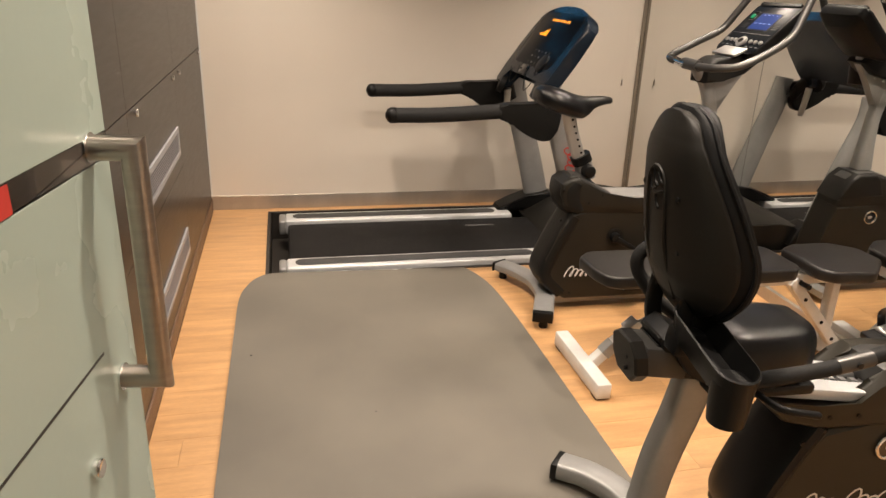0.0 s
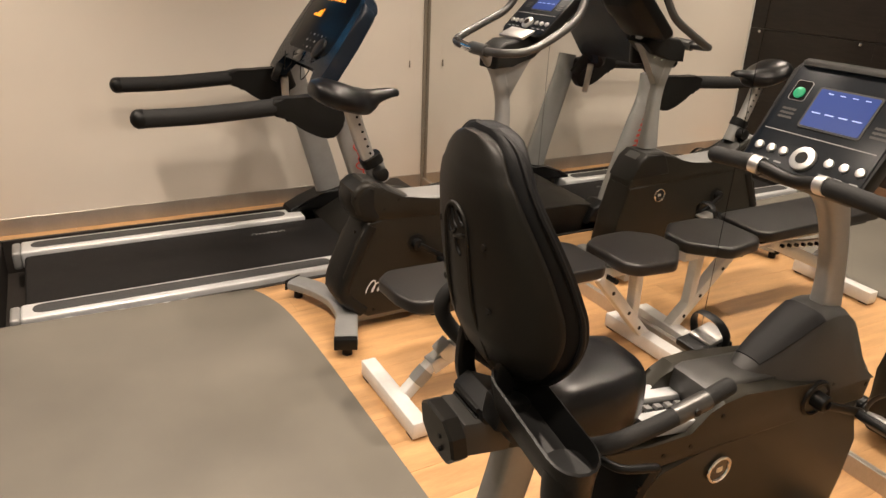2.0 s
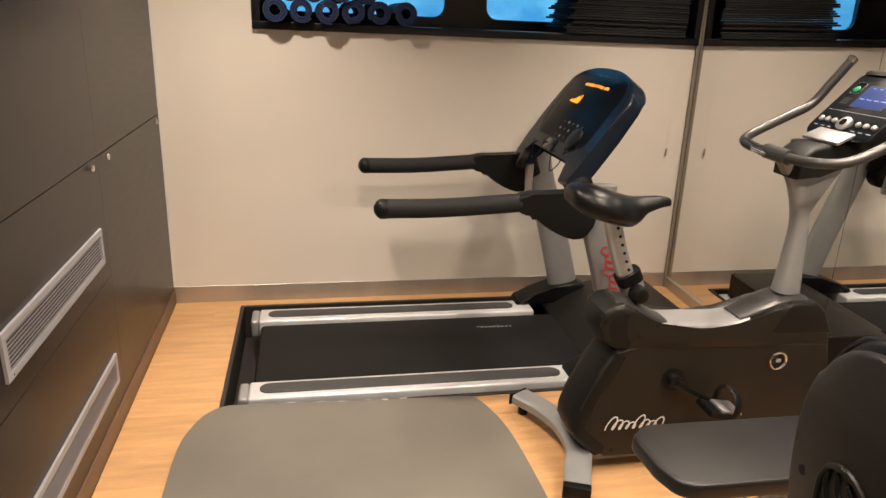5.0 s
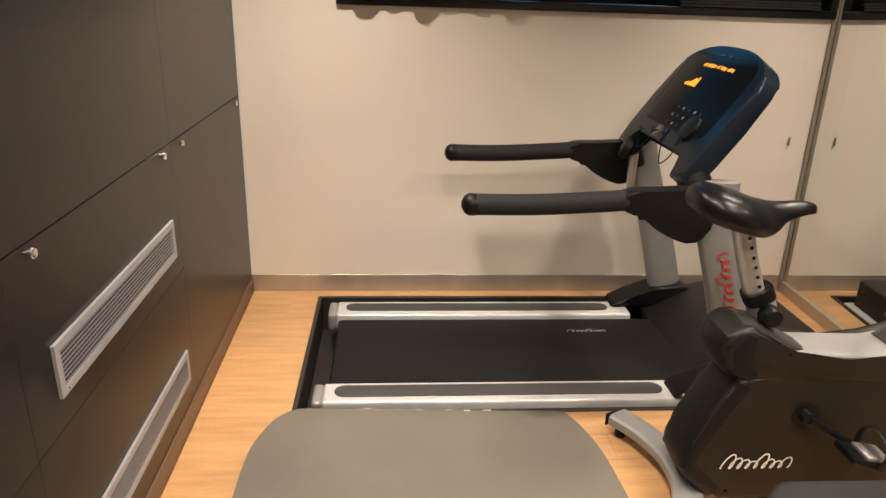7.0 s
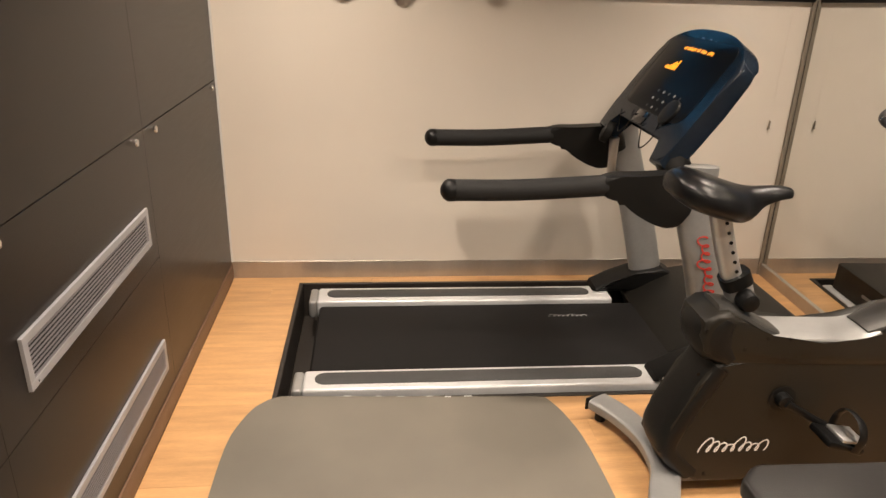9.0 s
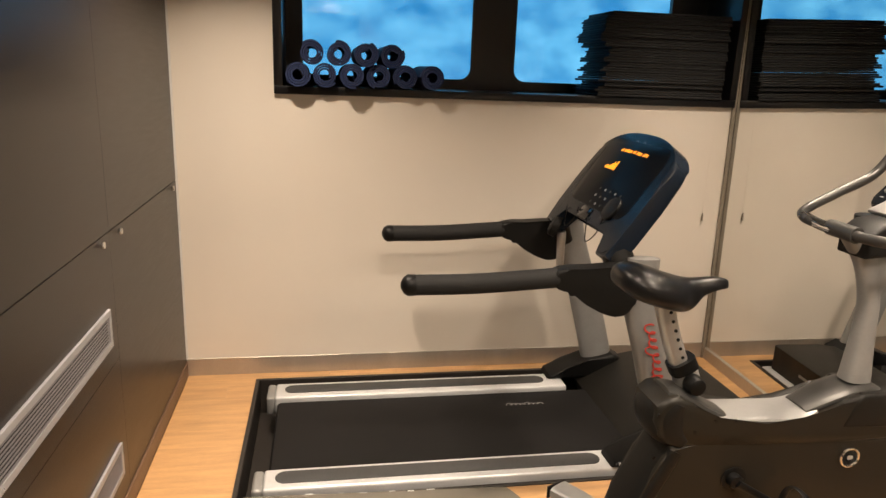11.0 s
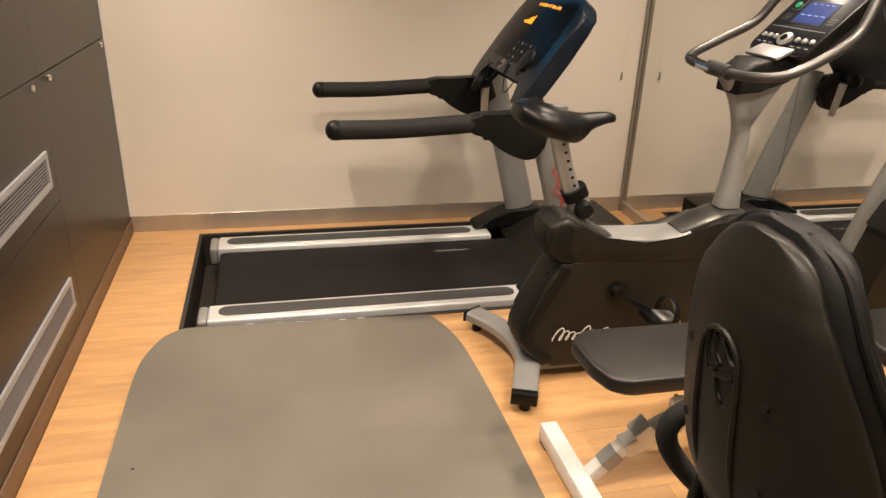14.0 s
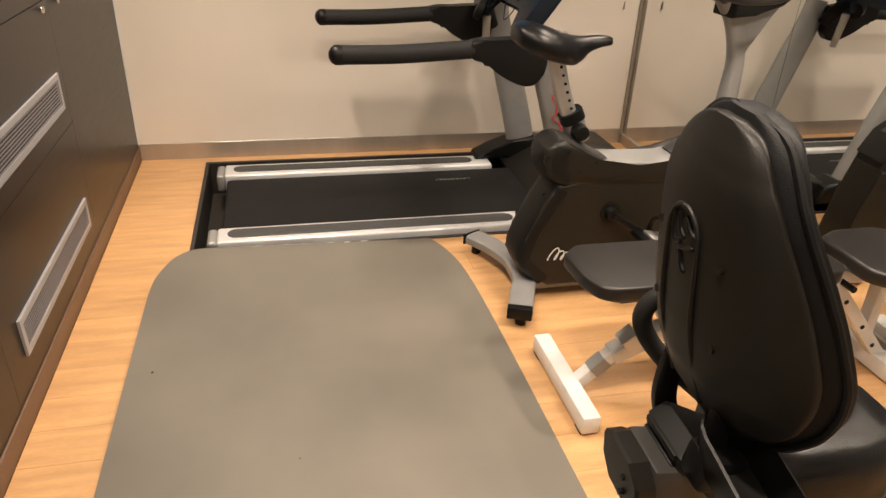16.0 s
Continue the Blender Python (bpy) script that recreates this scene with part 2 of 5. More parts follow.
def sweep(pts, ra, rb=None, n=8, sides=14, up=(0, 1, 0), power=2.0, smooth=True, round_ends=0.0):
    """A tube with a (super)elliptic section: ra across 'up', rb along it; radii may be lists, one per given point."""
    rb = ra if rb is None else rb
    k = len(pts)
    la = list(ra) if isinstance(ra, (list, tuple)) else [ra] * k
    lb = list(rb) if isinstance(rb, (list, tuple)) else [rb] * k
    if smooth and k > 2 or n > 1 and smooth:
        q = curve_pts(pts, n)
        ra_ = [p.x for p in curve_pts([(a, b, 0) for a, b in zip(la, lb)], n)]
        rb_ = [p.y for p in curve_pts([(a, b, 0) for a, b in zip(la, lb)], n)]
    else:
        q, ra_, rb_ = [Vector(p) for p in pts], la, lb
    u0 = Vector(up).normalized()
    rings = []
    for i, p in enumerate(q):
        t = (q[min(i + 1, len(q) - 1)] - q[max(i - 1, 0)]).normalized()
        side = t.cross(u0).normalized()
        u = side.cross(t).normalized()
        ring = []
        for j in range(sides):
            a = 2 * math.pi * j / sides
            c, s = math.cos(a), math.sin(a)
            c, s = math.copysign(abs(c) ** (2 / power), c), math.copysign(abs(s) ** (2 / power), s)
            ring.append(p + side * c * ra_[i] + u * s * rb_[i])
        rings.append((p, t, ring))
    out = []
    if round_ends:
        p, t, r = rings[0]
        for f, d in ((0.3, 1.0), (0.75, 0.62)):
            out.append([p + (v - p) * f - t * round_ends * d for v in r])
    out += [r for _, _, r in rings]
    if round_ends:
        p, t, r = rings[-1]
        for f, d in ((0.75, 0.62), (0.3, 1.0)):
            out.append([p + (v - p) * f + t * round_ends * d for v in r])
    return loft(out)


def prism(outline, y0, y1, bevel=0.0, seg=2, curve=0, to=None):
    """An outline in x, z pushed from y0 to y1; curve: points per span of a smooth outline; to: maps the finished mesh."""
    pts = [(p[0], 0, p[1]) for p in outline]
    if curve:
        pts = curve_pts(pts, curve, True)
    bm = loft([[Vector((p[0], y0, p[2])) for p in pts], [Vector((p[0], y1, p[2])) for p in pts]])
    if bevel:
        es = [e for e in bm.edges if abs(e.verts[0].co.y - e.verts[1].co.y) < 1e-6]
        bmesh.ops.bevel(bm, geom=es, offset=bevel, segments=seg, affect="EDGES", profile=0.5)
    if to is not None:
        bm.transform(to)
    return bm


def cyl(a, b, r, r2=None, sides=18, bevel=0.0):
    a, b = Vector(a), Vector(b)
    r2 = r if r2 is None else r2
    bm = bmesh.new()
    bmesh.ops.create_cone(bm, cap_ends=True, segments=sides, radius1=r, radius2=r2, depth=(b - a).length)
    if bevel:
        es = [e for e in bm.edges if abs(e.verts[0].co.z - e.verts[1].co.z) < 1e-6]
        bmesh.ops.bevel(bm, geom=es, offset=bevel, segments=2, affect="EDGES", profile=0.5)
    bm.transform(Matrix.Translation((a + b) / 2) @ (b - a).to_track_quat("Z", "Y").to_matrix().to_4x4())
    return bm


def rounded_rect(w, h, r, n=5):
    out = []
    for cx, cy, a0 in ((w / 2 - r, h / 2 - r, 0), (-w / 2 + r, h / 2 - r, 90), (-w / 2 + r, -h / 2 + r, 180), (w / 2 - r, -h / 2 + r, 270)):
        for i in range(n + 1):
            a = radians(a0 + 90 * i / n)
            out.append((cx + r * math.cos(a), cy + r * math.sin(a)))
    return out


def plate(m, w, h, r, thick, bevel=0.0, n=5):
    """A rounded plate in the local x, y of m, its back at z = 0, thick towards +z."""
    o = rounded_rect(w, h, r, n)
    bm = loft([[Vector((x, y, 0)) for x, y in o], [Vector((x, y, thick)) for x, y in o]])
    if bevel:
        es = [e for e in bm.edges if e.verts[0].co.z > thick * 0.9 and e.verts[1].co.z > thick * 0.9]
        bmesh.ops.bevel(bm, geom=es, offset=bevel, segments=2, affect="EDGES", profile=0.5)
    bm.transform(m)
    return bm


def disc(m, r, thick, sides=24, bevel=0.0):
    bm = bmesh.new()
    bmesh.ops.create_cone(bm, cap_ends=True, segments=sides, radius1=r, radius2=r, depth=thick)
    if bevel:
        es = [e for e in bm.edges if e.verts[0].co.z > 0 and e.verts[1].co.z > 0]
        bmesh.ops.bevel(bm, geom=es, offset=bevel, segments=2, affect="EDGES", profile=0.5)
    bm.transform(m @ Matrix.Translation((0, 0, thick / 2)))
    return bm


def ring(m, r, tube, sides=28, k=8):
    bm = bmesh.new()
    vs = [[bm.verts.new(((r + tube * math.cos(2 * math.pi * j / k)) * math.cos(2 * math.pi * i / sides), (r + tube * math.cos(2 * math.pi * j / k)) * math.sin(2 * math.pi * i / sides), tube * math.sin(2 * math.pi * j / k))) for j in range(k)] for i in range(sides)]
    for i in range(sides):
        for j in range(k):
            bm.faces.new((vs[i][j], vs[(i + 1) % sides][j], vs[(i + 1) % sides][(j + 1) % k], vs[i][(j + 1) % k]))
    bm.transform(m)
    return bm


def basis(o, ex, ey):
    ex, ey = Vector(ex).normalized(), Vector(ey).normalized()
    ez = ex.cross(ey).normalized()
    ey = ez.cross(ex)
    m = Matrix.Identity(4)
    for i, v in enumerate((ex, ey, ez)):
        m.col[i][:3] = v
    m.col[3][:3] = Vector(o)
    return m


def script_mark(o, ex, ey, length, height):
    """A slanted row of brush strokes in place of a maker's mark."""
    m = basis(o, ex, ey)
    n, steps = 8, 12
    pts = []
    for i in range(n * steps + 1):
        a = i / steps
        tall = 1.0 if int(a) in (0, 4) else 0.5 + 0.12 * ((int(a) * 5) % 3)
        h = height * tall * (0.5 - 0.5 * math.cos(2 * math.pi * a))
        x = length * (a / n - 0.045 * math.sin(2 * math.pi * a)) + h * 0.4
        pts.append(m @ Vector((x, h, 0.0)))
    return sweep(pts, length * 0.012, 0.0006, smooth=False, n=1, sides=6, up=m.to_3x3() @ Vector((0, 0, 1)))


# ---- structure ----
PX0, PX1, PY0, PY1 = 0.335, 2.54, -1.095, -0.08   # treadmill pit in the floor
WX0, WX1, WZ0, WZ1 = 0.448, 2.735, 1.375, 2.08  # window recess in the far wall


def build_shell():
    # far wall in pieces round the window recess
    bm = bmesh.new()
    add_box(bm, -0.1, W + 0.1, 0.0, 0.12, -0.3, WZ0)
    add_box(bm, -0.1, WX0, 0.0, 0.12, WZ0, CEIL)
    add_box(bm, WX0, W + 0.1, 0.0, 0.12, WZ1, CEIL)
    add_box(bm, WX1, W + 0.1, 0.0, 0.12, WZ0, WZ1)
    struct("wall_north", bm, M_WALL, "cream laminate wall panel behind the treadmill", "wall")
    struct("wall_east", mirror_box(0.013, 0.3, BACK - 0.2, 0.03, -0.3, CEIL + 0.06), M_WALL, "cream wall behind the mirror panels", "wall")
    bm = bmesh.new()
    add_box(bm, -0.12, 0.12, BACK - 0.12, BACK + 0.1, -0.3, CEIL)
    add_box(bm, 1.1, W + 0.12, BACK - 0.12, BACK + 0.1, -0.3, CEIL)
    add_box(bm, 0.12, 1.1, BACK - 0.12, BACK + 0.1, 2.1, CEIL)
    struct("wall_south", bm, M_WALL, "cream wall round the open glass door", "wall")
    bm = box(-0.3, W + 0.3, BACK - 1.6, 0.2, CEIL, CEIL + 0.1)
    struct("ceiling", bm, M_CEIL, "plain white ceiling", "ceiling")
    bm = bmesh.new()
    add_box(bm, -0.12, 0.12, BACK - 1.5, BACK - 0.12, -0.3, CEIL)
    add_box(bm, 1.9, 2.0, BACK - 1.5, BACK - 0.12, -0.3, CEIL)
    add_box(bm, -0.12, 2.0, BACK - 1.6, BACK - 1.5, -0.3, CEIL)
    struct("wall_corridor", bm, M_WALL, "cream corridor wall outside the door", "wall")
    # dark panelled wall
    wall = struct("wall_west", box(-0.12, -0.02, BACK, 0, -0.3, CEIL), M_DARK, "dark wenge panelled wall", "wall")
    ys = (-0.004, -1.04, -2.05, -3.06, -4.07, BACK + 0.1)
    for y1, y0 in zip(ys, ys[1:]):
        for z0, z1 in ((0.075, 0.549), (0.551, 0.973), (0.976, CEIL)):
            if y1 > -1.0 and z0 < 0.5:
                z1 = 0.972
            elif y1 > -1.0 and z0 < 0.9:
                continue
            part("panel", box(-0.02, 0.0, y0 + 0.0004, y1 - 0.0004, z0, z1, 0.0004, 1), M_DARK, wall)
    sk = struct("baseboard", box(-0.02, 0.006, BACK + 0.1, -0.002, 0.0, 0.074, 0.002), M_DARKTRIM, "dark brown wooden skirting under the panels", "skirting")
    struct("baseboard_steel", box(0.0, W, -0.006, -0.0005, 0.0, 0.089, 0.001, 1), M_SKIRT, "brushed steel skirting along the cream wall", "skirting")
    struct("trim_corner", box(0.0005, 0.009, -0.013, -0.0065, 0.09, CEIL), M_WHITE, "thin white corner bead", "trim")
    struct("trim_mirror", mirror_box(-0.022, -0.002, -0.014, -0.0065, 0.0, CEIL, 0.001, 1), M_TRIM, "steel strip at the end of the mirror", "trim")
    struct("trim_mirror_base", mirror_box(-0.012, -0.0005, BACK + 0.1, -0.015, 0.0, 0.062, 0.001, 1), M_SKIRT, "steel channel along the mirror's foot", "trim")
    mir = struct("mirror_wall", mirror_box(0.006, 0.012, BACK + 0.1, -0.001, 0.06, CEIL), M_BLACK, "floor to ceiling mirror in upright panels", "mirror")
    ys = (-0.003, -1.29, -2.42, -3.55, BACK + 0.1)
    for y1, y0 in zip(ys, ys[1:]):
        part("mirror_panel", mirror_box(0, 0.006, y0 + 0.0012, y1 - 0.0012, 0.062, CEIL - 0.002), M_MIRROR, mir)


def build_window():
    D = 0.36
    rec = struct("window_1", box(WX0, WX1, -0.022, D, WZ0, WZ0 + 0.036, 0.003), M_FRAME, "black recessed ship's window with a deep sill", "window")
    part("window_jamb", box(WX0, WX0 + 0.04, -0.022, D, WZ0 + 0.036, WZ1, 0.003), M_FRAME, rec)
    part("window_jamb", box(WX1 - 0.035, WX1, -0.022, D, WZ0 + 0.036, WZ1, 0.003), M_FRAME, rec)
    part("window_head", box(WX0 + 0.04, WX1 - 0.035, -0.022, D, WZ1 - 0.04, WZ1, 0.003), M_FRAME, rec)
    for x0, x1, o0, o1 in ((0.565, 1.425, WX0 + 0.04, 1.535), (1.645, 2.505, 1.535, WX1 - 0.035)):
        z0, z1, q0, q1, r, n = 1.457, 2.02, WZ0 + 0.036, WZ1 - 0.04, 0.06, 6
        cx, cz = (x0 + x1) / 2, (z0 + z1) / 2
        inner = [(cx + a, cz + b) for a, b in rounded_rect(x1 - x0, z1 - z0, r, n)]
        outer = []
        for k, (ox, oz) in enumerate(((o1, q1), (o0, q1), (o0, q0), (o1, q0))):
            outer += [(ox, oz)] * 0
            for i in range(n + 1):
                f = i / n
                ix, iz = inner[k * (n + 1) + i]
                if (f < 0.5) == (k % 2 == 0):
                    outer.append((ox, iz if 0 < i < n else iz))
                else:
                    outer.append((ix, oz))
                if i == n // 2:
                    outer[-1] = (ox, oz)
        bm = bmesh.new()
        layers = [[bm.verts.new((p[0], y, p[1])) for p in ring_] for ring_, y in ((outer, D - 0.05), (inner, D - 0.05), (inner, D - 0.01), (outer, D - 0.01))]
        K = len(inner)
        for a, b in zip(layers, layers[1:]):
            for i in range(K):
                try:
                    bm.faces.new((a[i], a[(i + 1) % K], b[(i + 1) % K], b[i]))
                except ValueError:
                    pass
        bmesh.ops.remove_doubles(bm, verts=bm.verts, dist=1e-5)
        part("window_frame", bm, M_FRAME, rec)
        rim = [Vector((cx + a, D - 0.056, cz + b)) for a, b in rounded_rect(x1 - x0 + 0.012, z1 - z0 + 0.012, r, n)]
        rim2 = [Vector((cx + a, D - 0.056, cz + b)) for a, b in rounded_rect(x1 - x0 - 0.012, z1 - z0 - 0.012, r, n)]
        rim3 = [p + Vector((0, 0.012, 0)) for p in rim2]
        part("window_gasket", loft([rim, rim2, rim3], caps=False), M_CHARLT, rec)
        pn = part("window_pane", box(x0 - 0.01, x1 + 0.01, D - 0.032, D - 0.026, z0 - 0.01, z1 + 0.01), M_PANE, rec, "rain-streaked window glass")
        pn.visible_shadow = False
    bm = box(-1.5, 4.5, 1.5, 1.52, 0.2, 3.4)
    struct("backdrop", bm, M_VIEW, "hazy blue sea daylight outside the window", "sky")


def build_floor_base():
    bm = bmesh.new()
    add_box(bm, -0.1, W + 0.1, BACK - 1.5, PY0, -0.05, -0.012)
    add_box(bm, -0.1, PX0, PY0, PY1, -0.05, -0.012)
    add_box(bm, PX1, W + 0.1, PY0, PY1, -0.05, -0.012)
    add_box(bm, -0.1, W + 0.1, PY1, 0.0, -0.05, -0.012)
    fl = struct("floor", bm, M_PIT, "light oak laminate plank floor", "floor")
    pit = struct("floor_pit", box(PX0 - 0.02, PX1 + 0.02, PY0 - 0.02, PY1 + 0.02, -0.2, -0.17), M_PIT, "dark recessed pit in which the treadmill stands", "floor")
    t = 0.018
    for a in ((PX0, PX0 + t, PY0, PY1), (PX1 - t, PX1, PY0, PY1), (PX0 + t, PX1 - t, PY0, PY0 + t), (PX0 + t, PX1 - t, PY1 - t, PY1)):
        part("pit_edge", box(*a, -0.17, 0.006, 0.002, 1), M_PIT, pit)
    return fl


build_shell()
build_window()
FLOOR = build_floor_base()


# ---- grilles, knobs and fittings on the walls ----
def grille(y0, y1, z0, z1):
    g = thing("wall_grille", (0, (y0 + y1) / 2, z0), "brushed aluminium ventilation grille with angled slats", "vent", "grilles on the dark wall")
    b = 0.02
    # black sheet on the panel stands in for the shaded opening behind the slats
    part("backing", box(0.0005, 0.0015, y0 + 0.01, y1 - 0.01, z0 + 0.01, z1 - 0.01), M_BLACK, g)
    bm = bmesh.new()
    add_box(bm, 0.0005, 0.0095, y0, y1, z0, z0 + b, 0.0008, 1)
    add_box(bm, 0.0005, 0.0095, y0, y1, z1 - b, z1, 0.0008, 1)
    add_box(bm, 0.0005, 0.0093, y0, y0 + b, z0 + b, z1 - b, 0.0006, 1)
    add_box(bm, 0.0005, 0.0093, y1 - b, y1, z0 + b, z1 - b, 0.0006, 1)
    part("frame", bm, M_GRILLE, g)
    n = 8
    for i in range(n):
        z = z0 + b + (i + 0.5) * (z1 - z0 - 2 * b) / n
        part("slat", boxc(pose(0.0066, (y0 + y1) / 2, z, 0, -10, 0), 0.0022, y1 - y0 - 2 * b, 0.0036), M_SLAT, g)
    for y in (y0 + 0.03, y1 - 0.03):
        part("screw", cyl((0.009, y, z0 + b / 2), (0.0105, y, z0 + b / 2), 0.003, sides=10), M_CHROME, g)


grille(-1.936, -1.118, 0.622, 0.746)
grille(-1.936, -1.118, 0.168, 0.283)


def knob(y, z):
    k = thing("panel_knob", (0, y, z), "small round chrome knob on the dark panel", "knob", "panel knobs")
    part("stem", cyl((0, y, z), (0.007, y, z), 0.0075), M_CHROME, k)
    part("cap", cyl((0.006, y, z), (0.0135, y, z), 0.0125, 0.0105, bevel=0.002), M_CHROME, k)


for ky in (-0.11, -0.944, -1.133, -1.945, -2.96, -3.16):
    knob(ky, 0.953)


def build_cord():
    c = thing("blind_cord", (2.643, -0.004, 0.79), "thin pale blind cord with a small toggle on the wall", "cord")
    part("cord", cyl((2.643, -0.006, 0.81), (2.643, -0.006, WZ0), 0.0003, sides=6), M_WALL, c)
    part("toggle", cyl((2.643, -0.008, 0.785), (2.643, -0.008, 0.825), 0.0055, 0.0035, sides=10), M_TRIM, c)


build_cord()


def build_socket():
    s = thing("floor_socket", MIRROR @ Vector((-0.013, -0.66, 0.0)), "steel plate with two round sockets at the mirror's foot", "socket")
    part("plate", mirror_box(-0.019, -0.0125, -0.73, -0.62, 0.005, 0.085, 0.002), M_STEEL, s)
    for y in (-0.65, -0.695):
        part("socket", cyl(MIRROR @ Vector((-0.019, y, 0.045)), MIRROR @ Vector((-0.029, y, 0.045)), 0.016, bevel=0.003), M_CHARLT, s)


build_socket()


# ---- television ----
def build_tv():
    y0, y1, z0, z1, xf = -2.148, -1.443, 1.382, 1.80, -0.071
    t = thing("television", MIRROR @ Vector((xf, (y0 + y1) / 2, z0)), "black flat television on a bracket before the mirror, off", "television")
    part("housing", mirror_box(xf + 0.004, xf + 0.045, y0, y1, z0, z1, 0.006), M_GLOSS, t)
    part("screen", mirror_box(xf + 0.0005, xf + 0.005, y0 + 0.018, y1 - 0.018, z0 + 0.03, z1 - 0.018), M_GLOSS, t)
    part("bezel", mirror_box(xf, xf + 0.004, y0 + 0.002, y1 - 0.002, z0 + 0.002, z0 + 0.029, 0.001), M_BLACK, t)
    part("bracket", mirror_box(xf + 0.045, -0.001, -1.92, -1.66, 1.5, 1.68, 0.004), M_BLACK, t)
    for y in (-1.53, -2.05):
        part("status_lamp", cyl(MIRROR @ Vector((xf - 0.001, y, z0 + 0.012)), MIRROR @ Vector((xf + 0.002, y, z0 + 0.012)), 0.004, sides=10), M_CHROME, t)


build_tv()


# ---- window sill: rolled and stacked mats ----
def build_rolls():
    r, L = 0.054, 0.42
    first = None
    spots = [(0.556 + 0.121 * i, WZ0 + 0.037 + r) for i in range(6)] + [(0.616 + 0.121 * i, WZ0 + 0.037 + r + 0.094) for i in range(4)]
    for i, (x, z) in enumerate(spots):
        if first is None:
            e = thing("rolled_exercise_mat", (0, 0, 0), "rolled dark blue foam exercise mat on the sill", "exercise mat", "rolled mats")
            prof = []
            turns, steps = 3.0, 72
            for k in range(steps + 1):
                a = 2 * math.pi * turns * k / steps
                rad = 0.022 + (r - 0.022) * k / steps
                prof.append((rad * math.cos(a), rad * math.sin(a), 0.0085))
            bm = bmesh.new()
            prev = None
            for cx, cz, th in prof:
                d = Vector((cx, 0, cz)).normalized() * th * 0.5
                q = [bm.verts.new(p) for p in (Vector((cx, 0, cz)) - d, Vector((cx, 0, cz)) + d, Vector((cx, L, cz)) + d, Vector((cx, L, cz)) - d)]
                if prev:
                    for j in range(4):
                        bm.faces.new((prev[j], prev[(j + 1) % 4], q[(j + 1) % 4], q[j]))
                else:
                    bm.faces.new(q)
                prev = q
            bm.faces.new(prev)
            part("roll", bm, M_BLUEMAT, e)
            first = e
            first.location = (x, -0.085, z)
        else:
            copy_thing(first, pose(x, -0.075 + 0.02 * math.sin(i * 2.3), z, 0, 37 * i, 0))


build_rolls()


def build_stack():
    rnd = random.Random(4)
    z = WZ0 + 0.037
    me = None
    for i in range(17):
        m = thing("folded_exercise_mat", (2.26, 0.12, z), "folded black foam exercise mat in a tall stack", "exercise mat", "stacked mats")
        th = 0.0235
        x0 = 2.0 + rnd.uniform(-0.03, 0.03)
        xe = 2.655 + rnd.uniform(-0.006, 0.006)
        yf = -0.03 + rnd.uniform(-0.012, 0.008)
        part("layer", box(x0, xe, yf, 0.29, z, z + th * 0.46, 0.005), M_BLACKMAT, m)
        part("layer", box(x0 + rnd.uniform(0, 0.02), xe - 0.003, yf + 0.004, 0.29, z + th * 0.49, z + th * 0.97, 0.004), M_BLACKMAT, m)
        z += th


build_stack()


# ---- floor mat ----
def build_floor_mat():
    o = [(0.37, -1.066), (0.3, -1.11), (0.25, -1.22), (0.225, -1.36), (0.222, -1.7), (0.222, -2.6), (0.222, -3.4), (0.222, -4.05)]
    r = [(1.43, -4.05), (1.43, -3.4), (1.428, -2.6), (1.425, -1.8), (1.41, -1.4), (1.375, -1.22), (1.33, -1.112)]
    pts = curve_pts([(a, b, 0) for a, b in o], 5)[:-1] + [Vector((0.222, -4.05, 0))] + curve_pts([(a, b, 0) for a, b in r], 5)
    pts += [Vector((1.33 - 0.96 * i / 40, -1.112 + 0.046 * i / 40 + 0.0035 * noise.noise(Vector((i * 0.45, 3.1, 0.7))), 0)) for i in range(1, 40)]
    bm = loft([[Vector((p.x, p.y, z)) for p in pts] for z in (0.0005, 0.012)])
    es = [e for e in bm.edges if e.verts[0].co.z > 0.01 and e.verts[1].co.z > 0.01]
    bmesh.ops.bevel(bm, geom=es, offset=0.003, segments=2, affect="EDGES", profile=0.5)
    fm = part("floor_mat", bm, M_MAT)
    part("scuff", disc(pose(0.296, -1.861, 0.0121), 0.0045, 0.0006, 8), M_BLACK, fm)
    part("scuff", disc(pose(0.72, -2.3, 0.0121), 0.003, 0.0006, 8), M_CHARLT, fm)
    rnd = random.Random(21)
    for k in range(6):
        x = 0.62 + 0.088 * k + rnd.uniform(-0.02, 0.02)
        y = -1.066 - 0.046 * (x - 0.37) / 0.96
        part("torn_edge", plate(pose(x, y + rnd.uniform(-0.002, 0.003), 0.0118, rnd.uniform(-8, 8), 0, rnd.uniform(-12, 12)), rnd.uniform(0.02, 0.05), rnd.uniform(0.004, 0.007), 0.0015, 0.0012, 0, 2), M_RAIL, fm, "pale torn backing at the mat's edge")
    return tagged(fm, "large grey rubber mat with rounded corners on the oak floor", "mat")


build_floor_mat()


